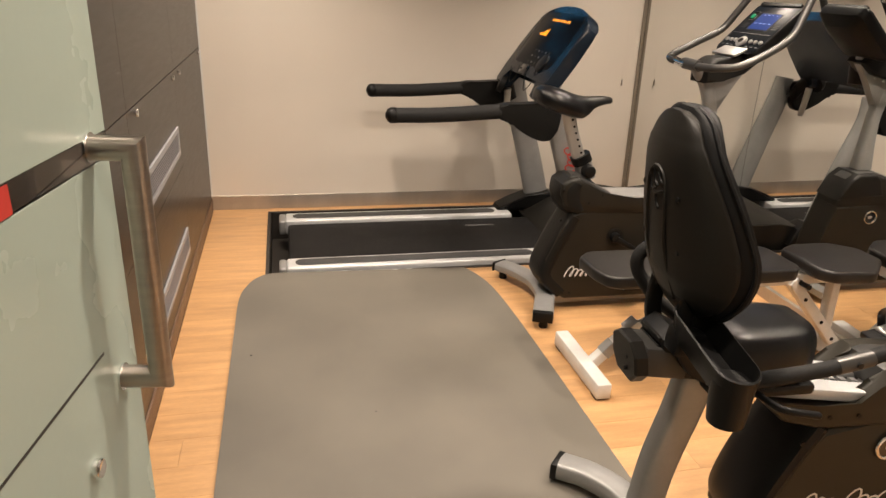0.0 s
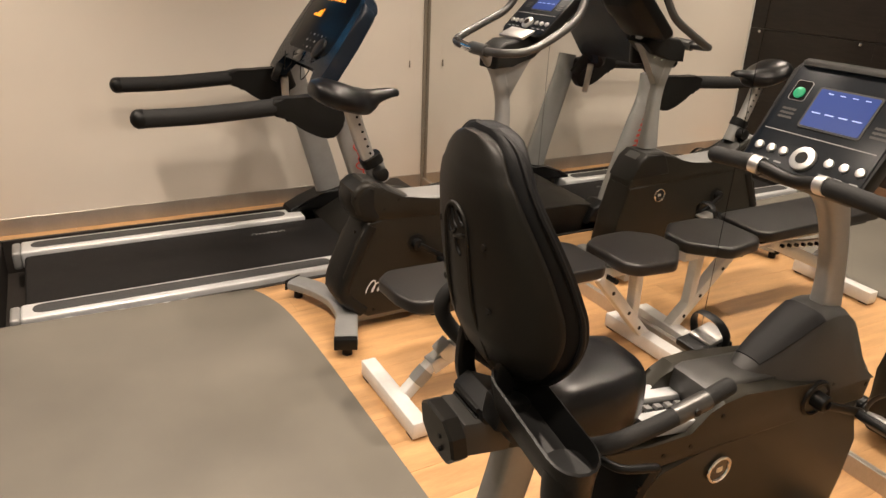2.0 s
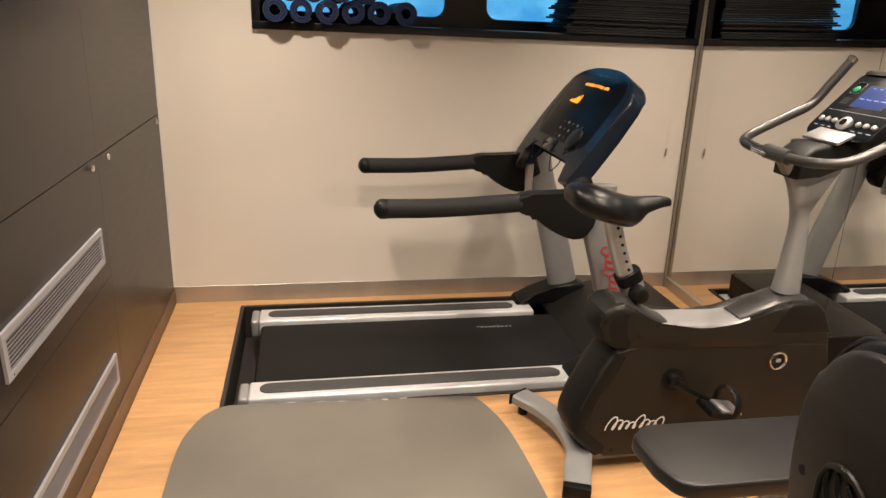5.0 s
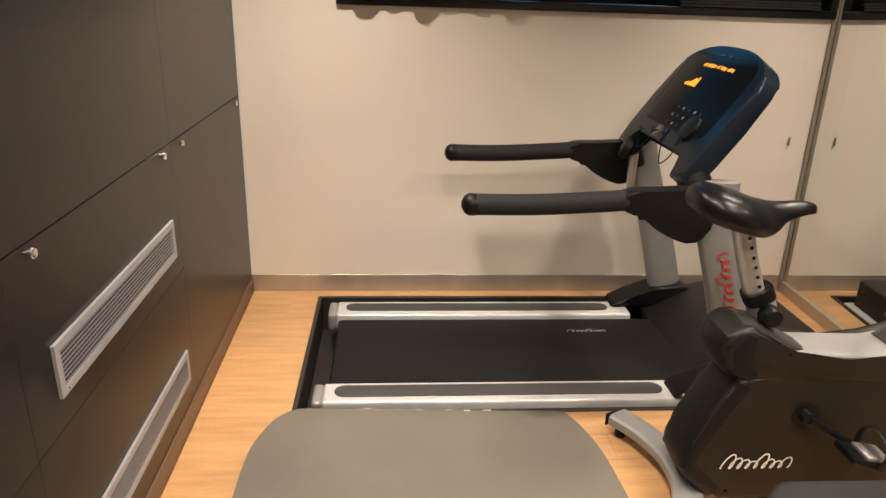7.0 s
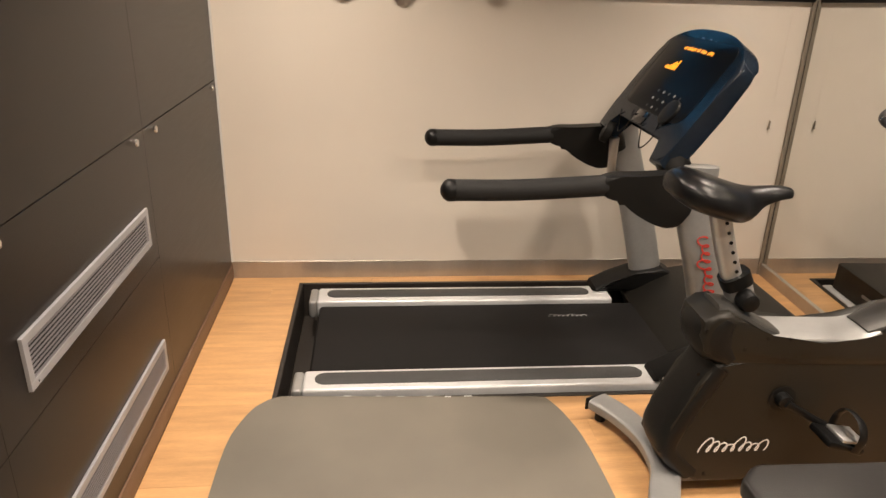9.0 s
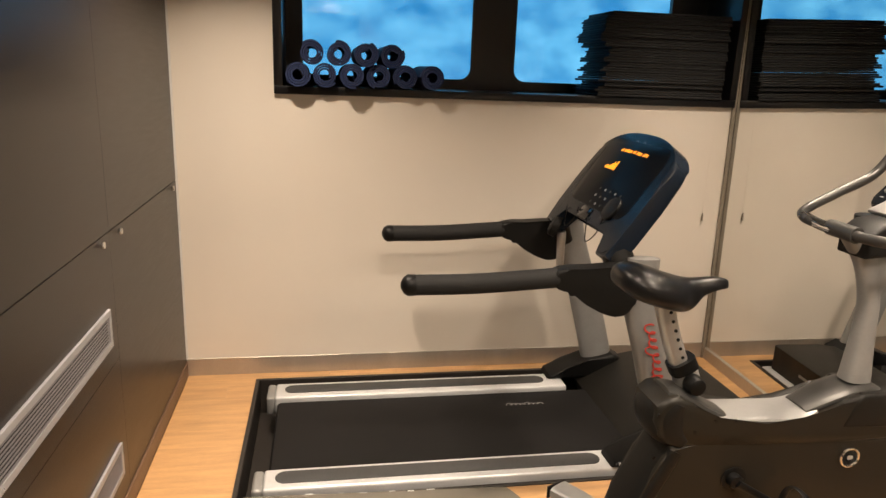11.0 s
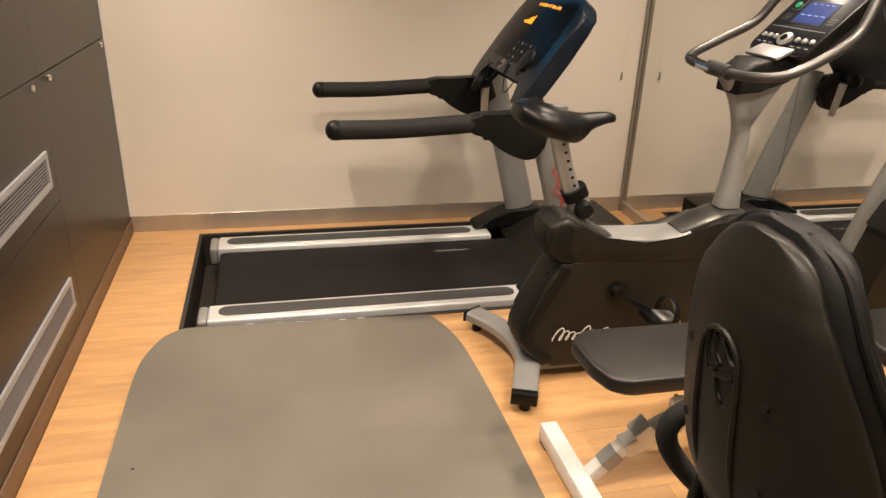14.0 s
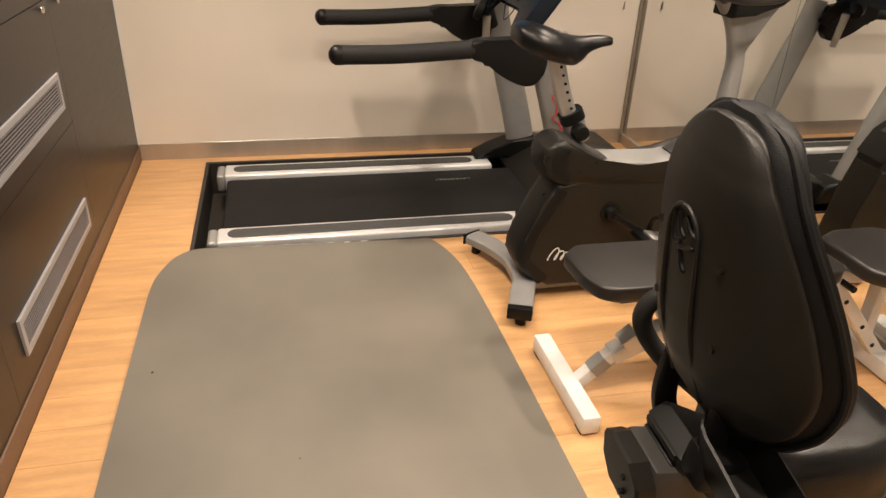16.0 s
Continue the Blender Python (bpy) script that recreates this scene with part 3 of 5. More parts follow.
# ---- treadmill ----
def build_treadmill():
    t = thing("treadmill", (1.4, -0.61, -0.17), "silver and black treadmill sunk level with the floor", "treadmill")
    zt = 0.028
    for y0, y1, x1 in ((-1.058, -0.922, 1.9), (-0.338, -0.19, 1.84)):
        part("side_rail", box(0.44, x1, y0, y1, -0.06, zt, 0.012, 3), M_RAIL, t, "pale silver foot rail")
        m = basis(((0.49 + 1.735) / 2, (y0 + y1) / 2 + 0.005, zt), (1, 0, 0), (0, 1, 0))
        part("grip_inlay", plate(m, 1.26, 0.077, 0.038, 0.003, 0.001, 8), M_INLAY, t, "dark ribbed grip strip")
        part("end_cap", box(0.402, 0.4405, y0 + 0.002, y1 - 0.002, -0.06, zt - 0.0015, 0.012, 3), M_SILVER, t, "grey rail end cap")
    part("deck", box(0.46, 2.0, -0.921, -0.339, -0.12, -0.03), M_BLACK, t)
    # belt with rounded rear roller
    bm = prism([(0.47, -0.03), (0.455, -0.018), (0.452, -0.005), (0.46, 0.004), (0.475, 0.007), (1.96, 0.007), (1.96, -0.03)], -0.91, -0.349)
    part("belt", bm, M_BELT, t)
    part("belt_mark", script_mark((1.5, -0.475, 0.0072), (1, 0, 0), (0, 1, 0), 0.17, 0.02), M_GREYPRINT, t)
    part("base_frame", box(0.47, 2.42, -1.03, -0.2, -0.17, -0.1, 0.01), M_BLACK, t)
    # motor hood
    o = [(1.925, 0.004), (1.94, 0.025), (2.05, 0.085), (2.14, 0.128), (2.24, 0.142), (2.465, 0.15), (2.485, 0.144), (2.49, -0.06), (1.95, -0.06)]
    part("hood_mark", box(2.49, 2.4915, -0.56, -0.44, 0.07, 0.085), M_GREYPRINT, t)
    part("motor_hood", prism(o, -1.02, -0.2, 0.009, 2), M_SHELL, t, "charcoal motor hood")
    part("hood_front", box(2.47, 2.525, -1.05, -0.17, -0.1, 0.012, 0.01), M_RAIL, t)
    for y in (-0.2, -1.0):
        s = 1 if y > -0.6 else -1
        # leaning upright
        dx = 0.0 if y > -0.6 else -0.025
        part("upright", sweep([(2.06 + dx, y, 0.02), (2.0 + dx, y, 0.25), (1.925 + dx, y, 0.5), (1.855 + dx, y, 0.72), (1.83, y, 0.86)], [0.078, 0.076, 0.073, 0.069, 0.062], [0.042, 0.042, 0.04, 0.036, 0.032], power=2.6, sides=18), M_SILVER, t, "silver grey upright")
        bo = [(1.765, 0.028), (1.775, 0.05), (1.86, 0.085), (1.97, 0.125), (2.1, 0.15), (2.16, 0.12), (2.2, 0.028)]
        part("upright_boot", prism(bo, y - 0.07, y + 0.065, 0.018, 3), M_BLACK, t)
        part("boot_label", box(1.79, 1.85, y - 0.0725, y - 0.069, 0.04, 0.055), M_PRINT, t) if y < -0.6 else None
        part("upright_bolt", cyl((2.02, y - 0.045, 0.1), (2.02, y - 0.035, 0.1), 0.006, sides=10), M_BLACK, t)
        # handrail: foam grip and fairing
        yh = -0.24 if y > -0.6 else -1.02
        part("handrail_grip", sweep([(0.955, yh, 0.776), (1.2, yh, 0.778), (1.49, yh, 0.795)], 0.0365, n=6, sides=18, round_ends=0.026), M_FOAM, t, "black foam handrail")
        part("handrail_tip", sweep([(0.951, yh, 0.776), (0.975, yh, 0.776)], 0.038, n=1, smooth=False, sides=18, round_ends=0.024), M_BLACK, t)
        fo = [(1.485, 0.828), (1.6, 0.836), (1.76, 0.84), (1.8, 0.8), (1.79, 0.7), (1.75, 0.652), (1.68, 0.66), (1.6, 0.7), (1.54, 0.745), (1.485, 0.764)]
        part("handrail_fairing", prism(fo, yh - 0.034, yh + 0.034, 0.01, 3, curve=4), M_CHAR, t)
    part("print_mark", script_mark((1.95, -1.0435, 0.37), (-0.27, 0, 0.9), (-0.9, 0, -0.27), 0.25, 0.05), M_RED, t, "red maker's mark on the upright")
    # console: tilted plate with an arched top and a cut-out between two arms
    dv = Vector((0.27, 0, 0.385)).normalized()
    o0 = Vector((1.685, -0.63, 0.86))
    m = basis(o0, (0, -1, 0), dv)
    half = 0.352
    top = [(half * math.cos(radians(a)) ** 0.8, 0.36 + 0.154 * math.sin(radians(a)) ** 0.95) for a in range(6, 90, 7)] + [(0, 0.514)]
    left = [(half - 0.0, 0.0), (half, 0.1), (half, 0.25)]
    right_side = left + top
    outline = right_side + [(-a, b) for a, b in reversed(right_side[:-1])]
    cut = [(-half + 0.1, -0.01), (-half + 0.115, 0.095), (half - 0.115, 0.095), (half - 0.1, -0.01)]
    outline = outline + cut
    bm = loft([[Vector((a, b, z)) for a, b in outline] for z in (-0.075, 0.0)])
    es = [e for e in bm.edges if abs(e.verts[0].co.z - e.verts[1].co.z) < 1e-6]
    bmesh.ops.bevel(bm, geom=es, offset=0.018, segments=4, affect="EDGES", profile=0.5)
    bm.transform(m)
    con = part("console", bm, M_NAVY, t, "blue-black console with an arched top")
    part("console_face", plate(m @ Matrix.Translation((0, 0.305, 0.0005)), 0.56, 0.33, 0.06, 0.002, 0.001), M_FACE, con)
    for i in range(22):
        if i in (2, 9, 12, 17):
            continue
        part("led_text", box(0, 0.001, 0, 0.001, 0, 0.001), M_AMBER, con).data.transform(m @ pose(-0.118 + i * 0.0112, 0.413 + 0.002 * ((i * 7) % 3), 0.003) @ Matrix.Diagonal((7.5, 11 + 3 * ((i * 5) % 2), 1, 1)))
    for i, h in enumerate((5, 8, 6, 11, 17, 23, 19, 28)):
        part("led_bar", box(0, 0.001, 0, 0.001, 0, 0.001), M_AMBER, con).data.transform(m @ pose(-0.155 + i * 0.0125, 0.322, 0.003) @ Matrix.Diagonal((9, h * 1.4 + 5, 1, 1)))
    part("console_mark", script_mark(m @ Vector((-0.06, 0.455, 0.0012)), m.to_3x3() @ Vector((1, 0, 0)), m.to_3x3() @ Vector((0, 1, 0)), 0.13, 0.022), M_GREYPRINT, con)
    for i in range(5):
        for j in range(3):
            part("key", disc(m @ Matrix.Translation((-0.05 + i * 0.05, 0.16 + j * 0.035, 0.0025)), 0.006, 0.002, 10), M_GREYPRINT if (i + j) % 2 else M_CHARLT, con)
    part("key_pad", plate(m @ Matrix.Translation((0.16, 0.17, 0.002)), 0.1, 0.1, 0.045, 0.012, 0.004), M_BLACK, con)
    part("tray", plate(m @ Matrix.Translation((-0.03, 0.11, 0.001)), 0.1, 0.055, 0.01, 0.004, 0.002), M_GLOSS, con)
    for u0, u1, dip in ((-0.21, -0.1, 0.09), (0.03, 0.16, 0.10)):
        a, b = m @ Vector((u0, 0.1, 0.01)), m @ Vector((u1, 0.12, 0.01))
        mid = (a + b) / 2 + Vector((-0.03, 0, -dip))
        part("cable", sweep([a, a * 0.6 + mid * 0.4 + Vector((0, 0.01, -0.03)), mid, b * 0.6 + mid * 0.4 + Vector((0, 0, -0.025)), b], 0.0025, sides=6), M_BLACK, con)
    # console arms down to the uprights, emergency dial
    for u, yy, k in ((-half + 0.05, -0.255, 0.7), (half - 0.05, -0.985, 1.1)):
        a = m @ Vector((u, 0.05, -0.035))
        part("console_arm", sweep([a, a + Vector((0.02, (yy - a.y) * 0.5, -0.06)), (1.8, yy, 0.74)], [0.05 * k, 0.052 * k, 0.05 * k], [0.045 * k, 0.042 * k, 0.036 * k], power=2.6), M_CHAR, t)
    part("pulse_dial", disc(basis((1.722, -0.36, 0.835), (-0.35, -1, 0), (0.35, 0, 0.8)), 0.054, 0.034, 24, 0.009), M_CHAR, t)
    part("dial_ring", ring(basis((1.722, -0.36, 0.835), (-0.35, -1, 0), (0.35, 0, 0.8)) @ Matrix.Translation((0, 0, 0.034)), 0.034, 0.004), M_CHARLT, t)
    part("dial_stalk", cyl((1.745, -0.345, 0.81), (1.757, -0.325, 0.63), 0.021, 0.017, bevel=0.004), M_ALU, t)


build_treadmill()


# ---- upright exercise bike ----
def pedal(parent, c, out, tilt, strap=True):
    """A pedal with a strap; c: its centre, out: +1 or -1 along y."""
    m = pose(c[0], c[1], c[2], 0, tilt, 0)
    p = part("pedal", boxc(m, 0.115, 0.095, 0.022, 0.007, 2), M_BLACK, parent, "black pedal with a metal plate")
    part("toe_plate", boxc(m @ pose(0.02, 0, 0.02, 0, -8, 0), 0.075, 0.078, 0.012, 0.005), M_ALU, p)
    pts = [m @ Vector(q) for q in ((0.02, -0.054, 0.0), (0.017, -0.057, 0.045), (0.01, -0.036, 0.078), (0.005, 0.0, 0.088), (0.01, 0.036, 0.078), (0.017, 0.057, 0.045), (0.02, 0.054, 0.0))]
    if strap:
        part("pedal_strap", sweep(pts, 0.003, 0.014, up=m.to_3x3() @ Vector((1, 0, 0)), sides=8), M_BLACK, p)
    part("spindle", cyl(m @ Vector((-0.005, -0.05 * out, 0)), m @ Vector((-0.005, 0.03 * out, 0)), 0.008), M_CHROME, p)


def badge(parent, x, y, z, r):
    m = basis((x, y, z), (1, 0, 0), (0, 0, 1))
    b = part("badge", disc(m, r, 0.003, 28), M_GLOSS, parent, "round badge with a chrome rim")
    part("badge_rim", ring(m @ Matrix.Translation((0, 0, 0.003)), r * 0.92, r * 0.13), M_CHROME, b)
    part("badge_sign", plate(m @ Matrix.Translation((r * 0.05, 0, 0.003)), r * 0.55, r * 0.4, r * 0.1, 0.001), M_ALU, b)


def small_console(parent, m, w, h, depth, back_bulge):
    """A console in the local x (right), y (up the face), z (out) of m, origin at the face's centre."""
    o = rounded_rect(w, h, w * 0.1, 5)
    o = [(x * (1.0 - 0.06 * (0.5 - y / h)), y) for x, y in o]
    bm = loft([[Vector((x * f, y * g - dy, z)) for x, y in o] for z, f, g, dy in ((-depth - back_bulge, 0.55, 0.6, -0.01), (-depth, 0.93, 0.95, 0), (-depth * 0.3, 1.0, 1.0, 0), (0, 0.985, 0.985, 0))])
    es = [e for e in bm.edges if e.verts[0].co.z > -0.001 and e.verts[1].co.z > -0.001]
    bmesh.ops.bevel(bm, geom=es, offset=w * 0.02, segments=2, affect="EDGES", profile=0.5)
    bm.transform(m)
    c = part("console", bm, M_BLACK, parent, "black console with a blue screen")
    part("console_face", plate(m @ Matrix.Translation((0, 0, -0.001)), w * 0.9, h * 0.92, w * 0.06, 0.003, 0.001), M_FACE, c)
    part("hood_lip", plate(m @ Matrix.Translation((0, h * 0.455, -0.002)), w * 0.88, h * 0.06, w * 0.025, 0.01, 0.004), M_CHAR, c)
    part("screen_rim", plate(m @ Matrix.Translation((w * 0.03, h * 0.11, 0.0015)), w * 0.46, h * 0.34, w * 0.02, 0.0025), M_CHARLT, c)
    part("screen", plate(m @ Matrix.Translation((w * 0.03, h * 0.11, 0.0035)), w * 0.43, h * 0.31, w * 0.012, 0.0015), M_LCD, c, "blue lit screen")
    for i in range(4):
        part("screen_line", plate(m @ Matrix.Translation((w * (-0.12 + 0.1 * i), h * 0.07, 0.0048)), w * 0.065, h * 0.008, w * 0.002, 0.0006, 0, 2), M_LCDLINE, c)
        part("screen_line", plate(m @ Matrix.Translation((w * (-0.1 + 0.09 * i), h * 0.235, 0.0048)), w * 0.04, h * 0.006, w * 0.002, 0.0006, 0, 2), M_LCDLINE, c)
    part("start_frame", plate(m @ Matrix.Translation((-w * 0.33, h * 0.22, 0.0012)), w * 0.13, h * 0.17, w * 0.02, 0.0018), M_GREYPRINT, c)
    part("start_field", plate(m @ Matrix.Translation((-w * 0.33, h * 0.22, 0.0018)), w * 0.122, h * 0.162, w * 0.02, 0.0018), M_GLOSS, c)
    part("start_button", disc(m @ Matrix.Translation((-w * 0.33, h * 0.2, 0.003)), w * 0.042, 0.004, 20, 0.001), M_GREEN, c, "lit green start button")
    part("divider", plate(m @ Matrix.Translation((0, -h * 0.125, 0.0015)), w * 0.84, h * 0.006, w * 0.002, 0.001, 0, 2), M_GREYPRINT, c)
    part("knob", disc(m @ Matrix.Translation((0, -h * 0.3, 0.001)), w * 0.088, 0.012, 28, 0.004), M_ALU, c, "round silver dial")
    part("knob_cap", disc(m @ Matrix.Translation((0, -h * 0.3, 0.012)), w * 0.042, 0.003, 20), M_GLOSS, c)
    for x in (-0.37, -0.27, -0.17, 0.18, 0.29, 0.4):
        part("button", disc(m @ Matrix.Translation((w * x, -h * 0.28, 0.001)), w * 0.033, 0.008, 18, 0.003), M_ALU, c, "small round silver button")
        part("button_mark", plate(m @ Matrix.Translation((w * x, -h * 0.37, 0.0015)), w * 0.06, h * 0.012, w * 0.004, 0.0008, 0, 2), M_GREYPRINT, c)
    for x in (-0.33, 0.36):
        for j in range(3):
            part("label_bar", plate(m @ Matrix.Translation((w * x, h * (0.06 - 0.035 * j), 0.0015)), w * 0.11, h * 0.018, w * 0.004, 0.0008, 0, 2), M_CHARLT, c)
    return c


def build_upright_bike():
    b = thing("upright_bike", (2.1, -1.555, 0.0), "charcoal upright exercise bike with silver post facing the mirror", "exercise bike")
    y0, y1 = -1.645, -1.485
    lower = [(1.66, 0.06), (1.585, 0.105), (1.53, 0.17), (1.553, 0.26), (1.61, 0.39), (1.65, 0.47), (1.75, 0.475), (2.44, 0.46), (2.475, 0.3), (2.5, 0.15), (2.5, 0.05)]
    part("lower_shroud", prism(lower, y0 + 0.002, y1 - 0.002, 0.014, 3), M_SHROUD, b, "matt brown-black lower cover")
    up = [(1.65, 0.468), (1.608, 0.505), (1.592, 0.552), (1.598, 0.597), (1.628, 0.62), (1.665, 0.625), (1.71, 0.597), (1.79, 0.542), (1.95, 0.53), (2.07, 0.528), (2.135, 0.545), (2.2, 0.582), (2.25, 0.604), (2.35, 0.606), (2.39, 0.575), (2.435, 0.482), (2.44, 0.45), (2.2, 0.455), (1.9, 0.465)]
    part("upper_shroud", prism(up, y0, y1, 0.016, 3), M_SHROUD, b, "matt brown-black upper cover")
    part("rear_bumper", sweep([(1.64, -1.565, 0.09), (1.563, -1.565, 0.175), (1.585, -1.565, 0.27), (1.64, -1.565, 0.385), (1.672, -1.565, 0.452)], 0.034, 0.084, n=10, power=3.4, sides=22), M_CHAR, b)
    part("rear_lobe", sweep([(1.69, -1.565, 0.478), (1.655, -1.565, 0.515), (1.647, -1.565, 0.56), (1.665, -1.565, 0.602)], [0.03, 0.058, 0.064, 0.034], 0.0845, n=10, power=2.8, sides=24, round_ends=0.012), M_CHAR, b)
    part("post_boot", sweep([(1.64, -1.565, 0.622), (1.7, -1.565, 0.605), (1.78, -1.565, 0.56), (1.85, -1.565, 0.535)], [0.014, 0.02, 0.016, 0.006], [0.05, 0.062, 0.06, 0.05], power=2.6, sides=16), M_CHARLT, b, "grey saddle post boot")
    part("top_cover", sweep([(1.79, -1.565, 0.543), (1.87, -1.565, 0.534), (1.96, -1.565, 0.531), (2.07, -1.565, 0.529), (2.13, -1.565, 0.546)], 0.009, [0.06, 0.07, 0.071, 0.071, 0.062], power=3.5, sides=16), M_SILVER, b, "silver top cover")
    # paler grey strip paints the sheen along the top of the grey hump
    part("hump_top_sheen", sweep([(2.10, -1.565, 0.54), (2.18, -1.565, 0.576), (2.27, -1.565, 0.604), (2.34, -1.565, 0.6), (2.385, -1.565, 0.572)], 0.012, [0.05, 0.06, 0.062, 0.06, 0.055], power=3.5, sides=16), M_TUBE, b, "grey top of the hump, its sheen put into a paler colour")
    for x, z in ((1.60, 0.575), (1.72, 0.515), (1.78, 0.548), (1.845, 0.545), (1.60, 0.44), (1.645, 0.09), (1.68, 0.09)):
        part("screw", cyl((x, y0 - 0.0015, z), (x, y0 + 0.002, z), 0.0055, sides=10), M_BLACK, b)
    part("nose_cap", prism([(2.2, 0.5), (2.235, 0.588), (2.26, 0.608), (2.352, 0.61), (2.394, 0.578), (2.44, 0.488)], y0 - 0.004, y1 + 0.004, 0.014, 3), M_SHELL, b, "grey-black nose cap")
    badge(b, 2.248, y0 - 0.0005, 0.40, 0.033)
    part("side_mark", script_mark((1.648, y0 - 0.0003, 0.172), (1, 0, 0), (0, 0, 1), 0.2, 0.05), M_PRINT, b, "white maker's mark on the cover")
    # cranks and pedals
    part("crank_hub", cyl((1.862, y0 - 0.03, 0.355), (1.862, y1 + 0.03, 0.355), 0.022, bevel=0.004), M_BLACK, b)
    part("hub_plate", disc(basis((1.866, y0 - 0.0005, 0.352), (1, 0, 0), (0, 0, 1)), 0.04, 0.002, 28), M_CHAR, b)
    part("crank", sweep([(1.862, y0 - 0.03, 0.355), (1.957, y0 - 0.035, 0.30), (1.987, y0 - 0.037, 0.285)], 0.012, 0.007, n=3, power=3), M_BLACK, b)
    part("crank", sweep([(1.862, y1 + 0.03, 0.355), (1.78, y1 + 0.035, 0.41), (1.75, y1 + 0.037, 0.425)], 0.012, 0.007, n=3, power=3), M_BLACK, b)
    pedal(b, (1.987, y0 - 0.095, 0.28), -1, 18)
    pedal(b, (1.75, y1 + 0.095, 0.43), 1, -10)
    # saddle and post
    part("seat_post", sweep([(1.725, -1.555, 0.62), (1.66, -1.555, 0.77), (1.61, -1.555, 0.92)], 0.027, 0.022, n=4, power=3.2, sides=16), M_ALU, b, "aluminium saddle post with holes")
    for i in range(6):
        z = 0.72 + i * 0.028
        x = 1.725 - (z - 0.62) * 0.39 + 0.004
        part("post_hole", cyl((x, -1.5795, z), (x, -1.574, z), 0.005, sides=10), M_BLACK, b)
    part("post_collar", sweep([(1.712, -1.555, 0.672), (1.695, -1.555, 0.705)], 0.042, 0.036, n=1, smooth=False, power=3, sides=18), M_BLACK, b)
    part("post_sleeve", sweep([(1.74, -1.555, 0.6), (1.712, -1.555, 0.672)], 0.038, 0.032, n=1, smooth=False, power=3, sides=18), M_SILVER, b)
    part("adjusting_knob", cyl((1.722, -1.585, 0.645), (1.722, -1.628, 0.645), 0.03, 0.026, bevel=0.006), M_BLACK, b)
    part("knob_stem", cyl((1.722, -1.56, 0.645), (1.722, -1.59, 0.645), 0.018), M_CHROME, b)
    secs = [(1.472, 0.03, 0.975, 0.945), (1.482, 0.07, 0.99, 0.93), (1.52, 0.102, 0.998, 0.905), (1.58, 0.108, 0.984, 0.885), (1.63, 0.095, 0.967, 0.872), (1.672, 0.066, 0.957, 0.866), (1.7, 0.05, 0.954, 0.88), (1.725, 0.038, 0.955, 0.906), (1.77, 0.03, 0.957, 0.924), (1.8, 0.022, 0.953, 0.929), (1.812, 0.01, 0.947, 0.936)]
    rings = []
    for p in [curve_pts([(q[0], q[1], q[2]) for q in secs], 3), curve_pts([(q[0], q[1], q[3]) for q in secs], 3)]:
        rings.append(p)
    tops, bots = rings
    rings = []
    for a_, c_ in zip(tops, bots):
        mid, r_ = a_.z * 0.55 + c_.z * 0.45, []
        for j in range(20):
            a = 2 * math.pi * j / 20
            co, si = math.cos(a), math.sin(a)
            r_.append(Vector((a_.x, -1.555 + a_.y * math.copysign(abs(co) ** 0.75, co), mid + ((a_.z - mid) if si > 0 else (mid - c_.z)) * math.copysign(abs(si) ** 0.9, si) - 0.01 * co ** 2)))
        rings.append(r_)
    part("saddle", loft(rings), M_LEATHER, b, "glossy black saddle", sharp=1.2)
    # stem, bars, console
    part("stem", sweep([(2.29, -1.56, 0.62), (2.29, -1.56, 0.75), (2.285, -1.56, 0.88), (2.252, -1.557, 1.0), (2.205, -1.555, 1.085)], [0.044, 0.033, 0.028, 0.032, 0.042], [0.038, 0.03, 0.027, 0.028, 0.035], power=3, sides=18), M_SILVER, b, "curved silver grey stem")
    part("stem_gusset", prism([(2.275, 0.84), (2.31, 0.93), (2.37, 1.02), (2.43, 1.1), (2.43, 1.14), (2.22, 1.1), (2.235, 1.03), (2.262, 0.95)], -1.582, -1.536, 0.006, 2), M_SILVER, b, "silver grey gusset plate")
    for x, z in ((2.3, 1.03), (2.345, 1.045)):
        part("gusset_bolt", cyl((x, -1.584, z), (x, -1.577, z), 0.007, sides=12), M_CHROME, b)
    bar = [(2.52, -1.36, 1.375), (2.475, -1.345, 1.30), (2.42, -1.335, 1.225), (2.31, -1.335, 1.17), (2.2, -1.345, 1.12), (2.15, -1.39, 1.102), (2.15, -1.47, 1.092), (2.155, -1.555, 1.09), (2.16, -1.64, 1.09), (2.175, -1.72, 1.095), (2.24, -1.77, 1.11), (2.35, -1.785, 1.165), (2.44, -1.78, 1.225), (2.485, -1.765, 1.30), (2.52, -1.75, 1.37)]
    part("handlebar", sweep(bar, 0.0158, sides=14, n=5), M_TUBE, b, "bent silver grey handlebar")
    for k in (0, -1):
        part("bar_cap", sweep([bar[k], Vector(bar[k]) + (Vector(bar[k]) - Vector(bar[1 if k == 0 else -2])).normalized() * 0.015], 0.0168, n=1, smooth=False, round_ends=0.006), M_CHROME, b)
    part("pulse_sensor", sweep(bar[5:8], 0.0168, n=5), M_CHROME, b)
    part("bar_clamp", sweep([(2.16, -1.50, 1.092), (2.16, -1.61, 1.09)], 0.024, n=1, smooth=False, up=(0, 0, 1)), M_TUBE, b)
    part("yoke", prism([(2.2, 1.02), (2.2, 1.09), (2.24, 1.12), (2.4, 1.15), (2.44, 1.11), (2.38, 1.06), (2.28, 1.03)], -1.62, -1.49, 0.012, 3), M_CHAR, b)
    part("bottle_holder", cyl((2.33, -1.46, 1.0), (2.33, -1.46, 1.12), 0.04, 0.047, bevel=0.006), M_BLACK, b)
